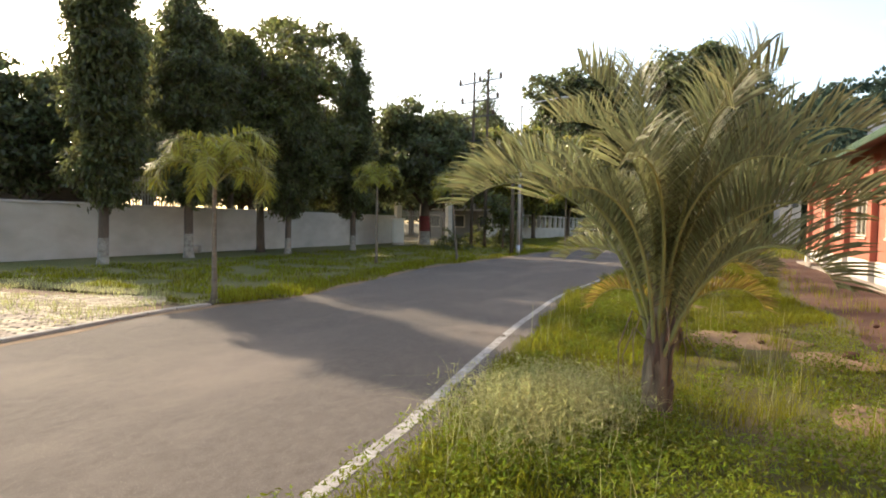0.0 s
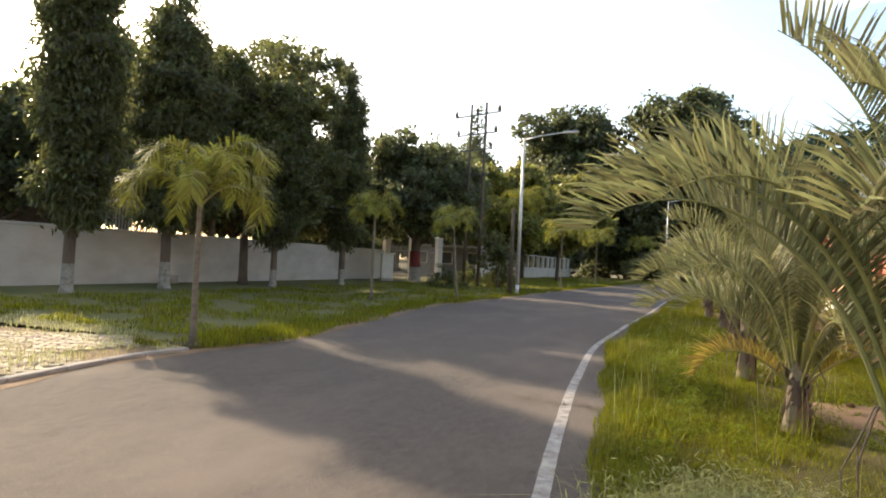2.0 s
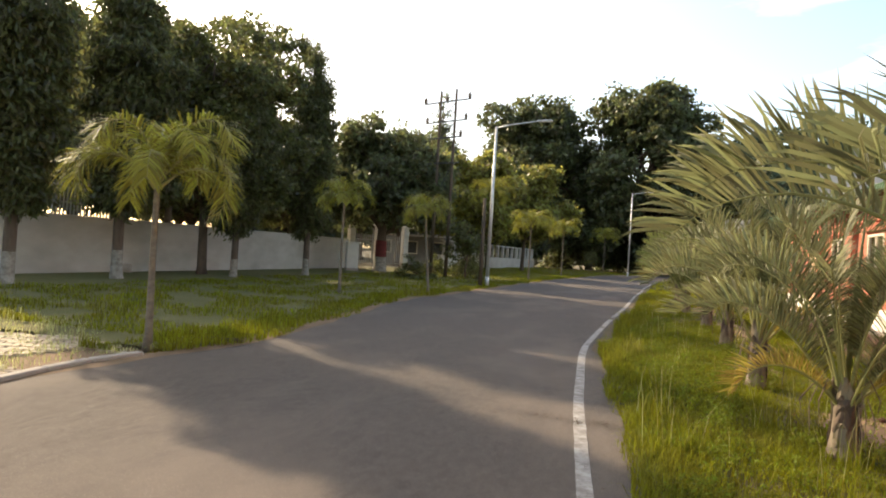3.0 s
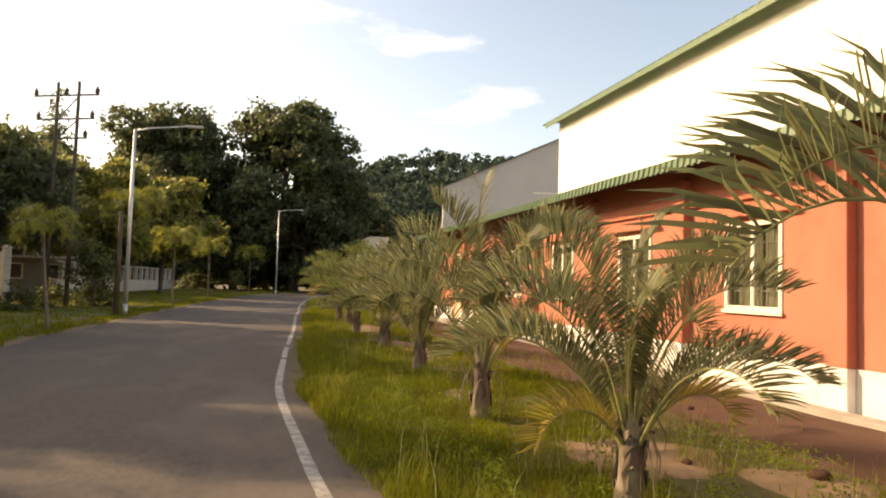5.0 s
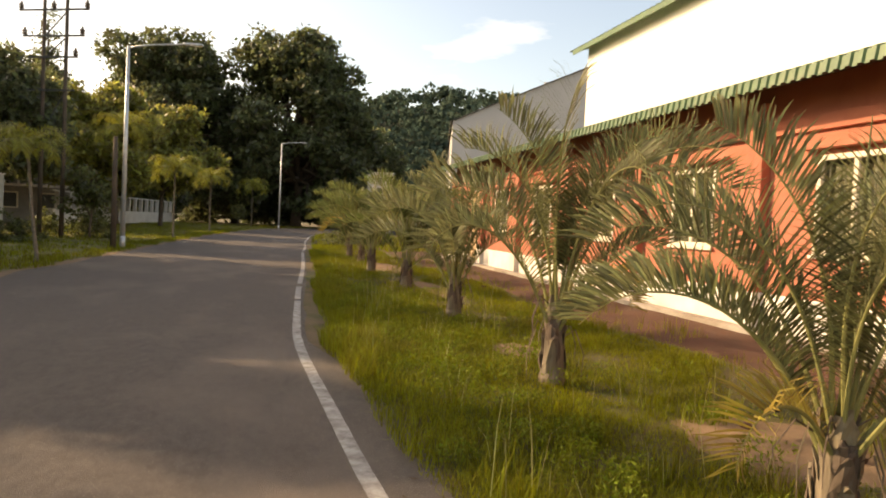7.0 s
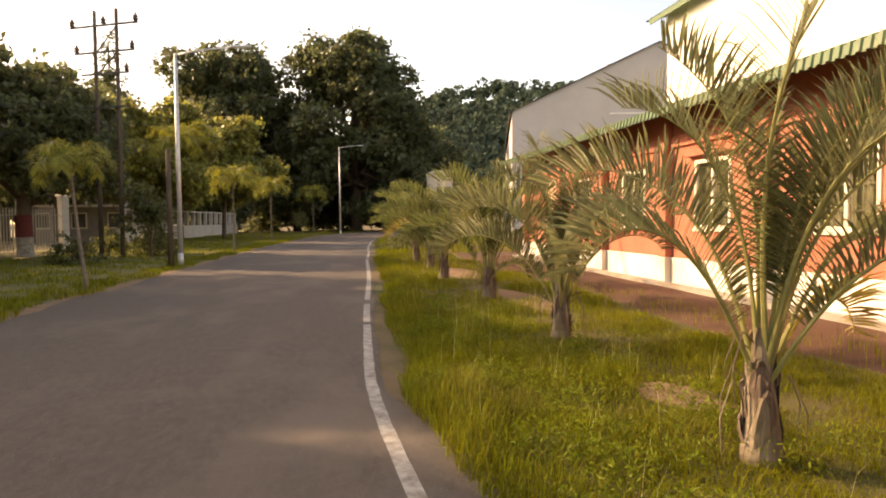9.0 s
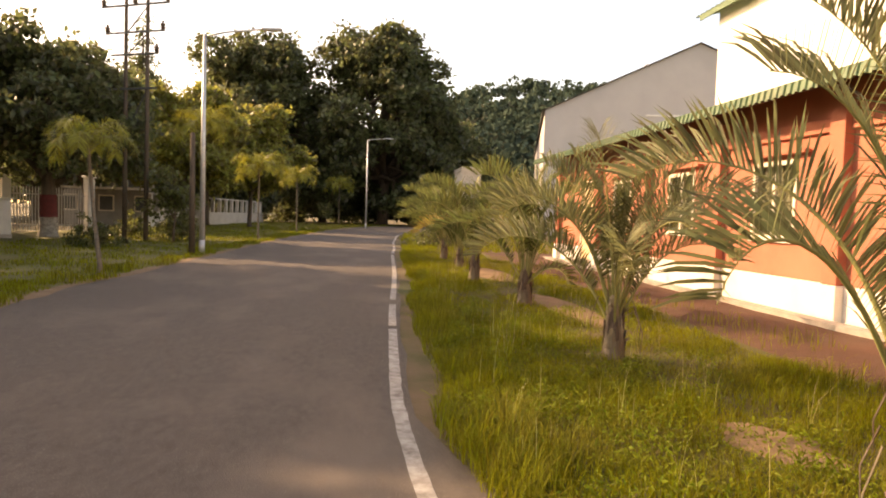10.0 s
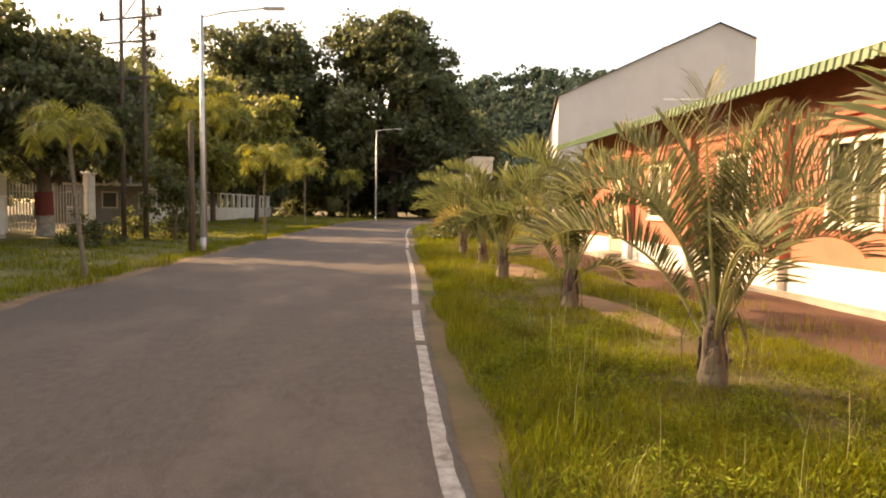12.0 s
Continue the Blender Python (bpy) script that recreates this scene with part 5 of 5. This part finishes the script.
tagged(part("far_blocks", mesh_data("far_blocks", vs, fs, PAVER_REST), PAVER_REST, paving), kind="stuff")

# ---- litter ----
bm = bmesh.new()
bmesh.ops.create_icosphere(bm, subdivisions=2, radius=1.0)
for v in bm.verts:
    v.co *= 1 + 0.3 * noise.noise(v.co * 1.4)
rock = to_mesh("stone", bm, RED_SOIL, True)
for x, y, r in ((1.75, 9.35, 0.09), (0.95, 9.9, 0.05), (1.3, 11.0, 0.04), (0.7, 10.6, 0.05), (1.9, 20.4, 0.06), (2.6, 12.2, 0.05)):
    st = tagged(new("stone", rock), "small rough brown stone lying on bare soil", "stone", group="stones in the verge")
    st.matrix_basis = pose(x, y, 0.065 + r * 0.3, 0, 0, x * 90) @ Matrix.Diagonal((r, r * 0.8, r * 0.6, 1))
rng = np.random.default_rng(101)
n = 420
x = np.concatenate([-1.9 + 0.35 * rng.normal(size=140), rng.uniform(-2.0, -1.3, 160), -6.9 + 0.25 * rng.normal(size=120)])
y = np.concatenate([9.35 + 0.08 * rng.normal(size=140), rng.uniform(6, 26, 160), 11.3 + 0.35 * rng.normal(size=120)])
v, f = leaves(np.stack([x, y, np.full(n, 0.016)], 1), 0.06, 0.022, rng, 0.0)
v[:, 2] = 0.008 + np.abs(v[:, 2] - 0.016) * 0.35
tagged(new("leaf_litter", mesh_data("leaf_litter", v, f, BARK)), "dry brown leaf litter along the asphalt edge", "litter", kind="stuff")
tagged(new("fallen_branch", mesh_data("fallen_branch", *joined([tube([(-7.3, 11.0, 0.03), (-6.95, 11.15, 0.06), (-6.6, 11.3, 0.03)], [0.03, 0.028, 0.015], 6), tube([(-6.95, 11.15, 0.05), (-6.75, 11.4, 0.05)], [0.018, 0.008], 5)]), BARK, True)), "dry fallen branch at the edge of the asphalt", "branch")

block = tagged(new("concrete_block", to_mesh("concrete_block", boxed(-0.2, 0.2, -0.15, 0.15, 0, 0.32, bevel=0.03), CONCRETE)), "weathered concrete block lying at the foot of the boundary wall", "block")
block.matrix_basis = pose(-18.6, 22.6, -0.03, 0, 0, 20)
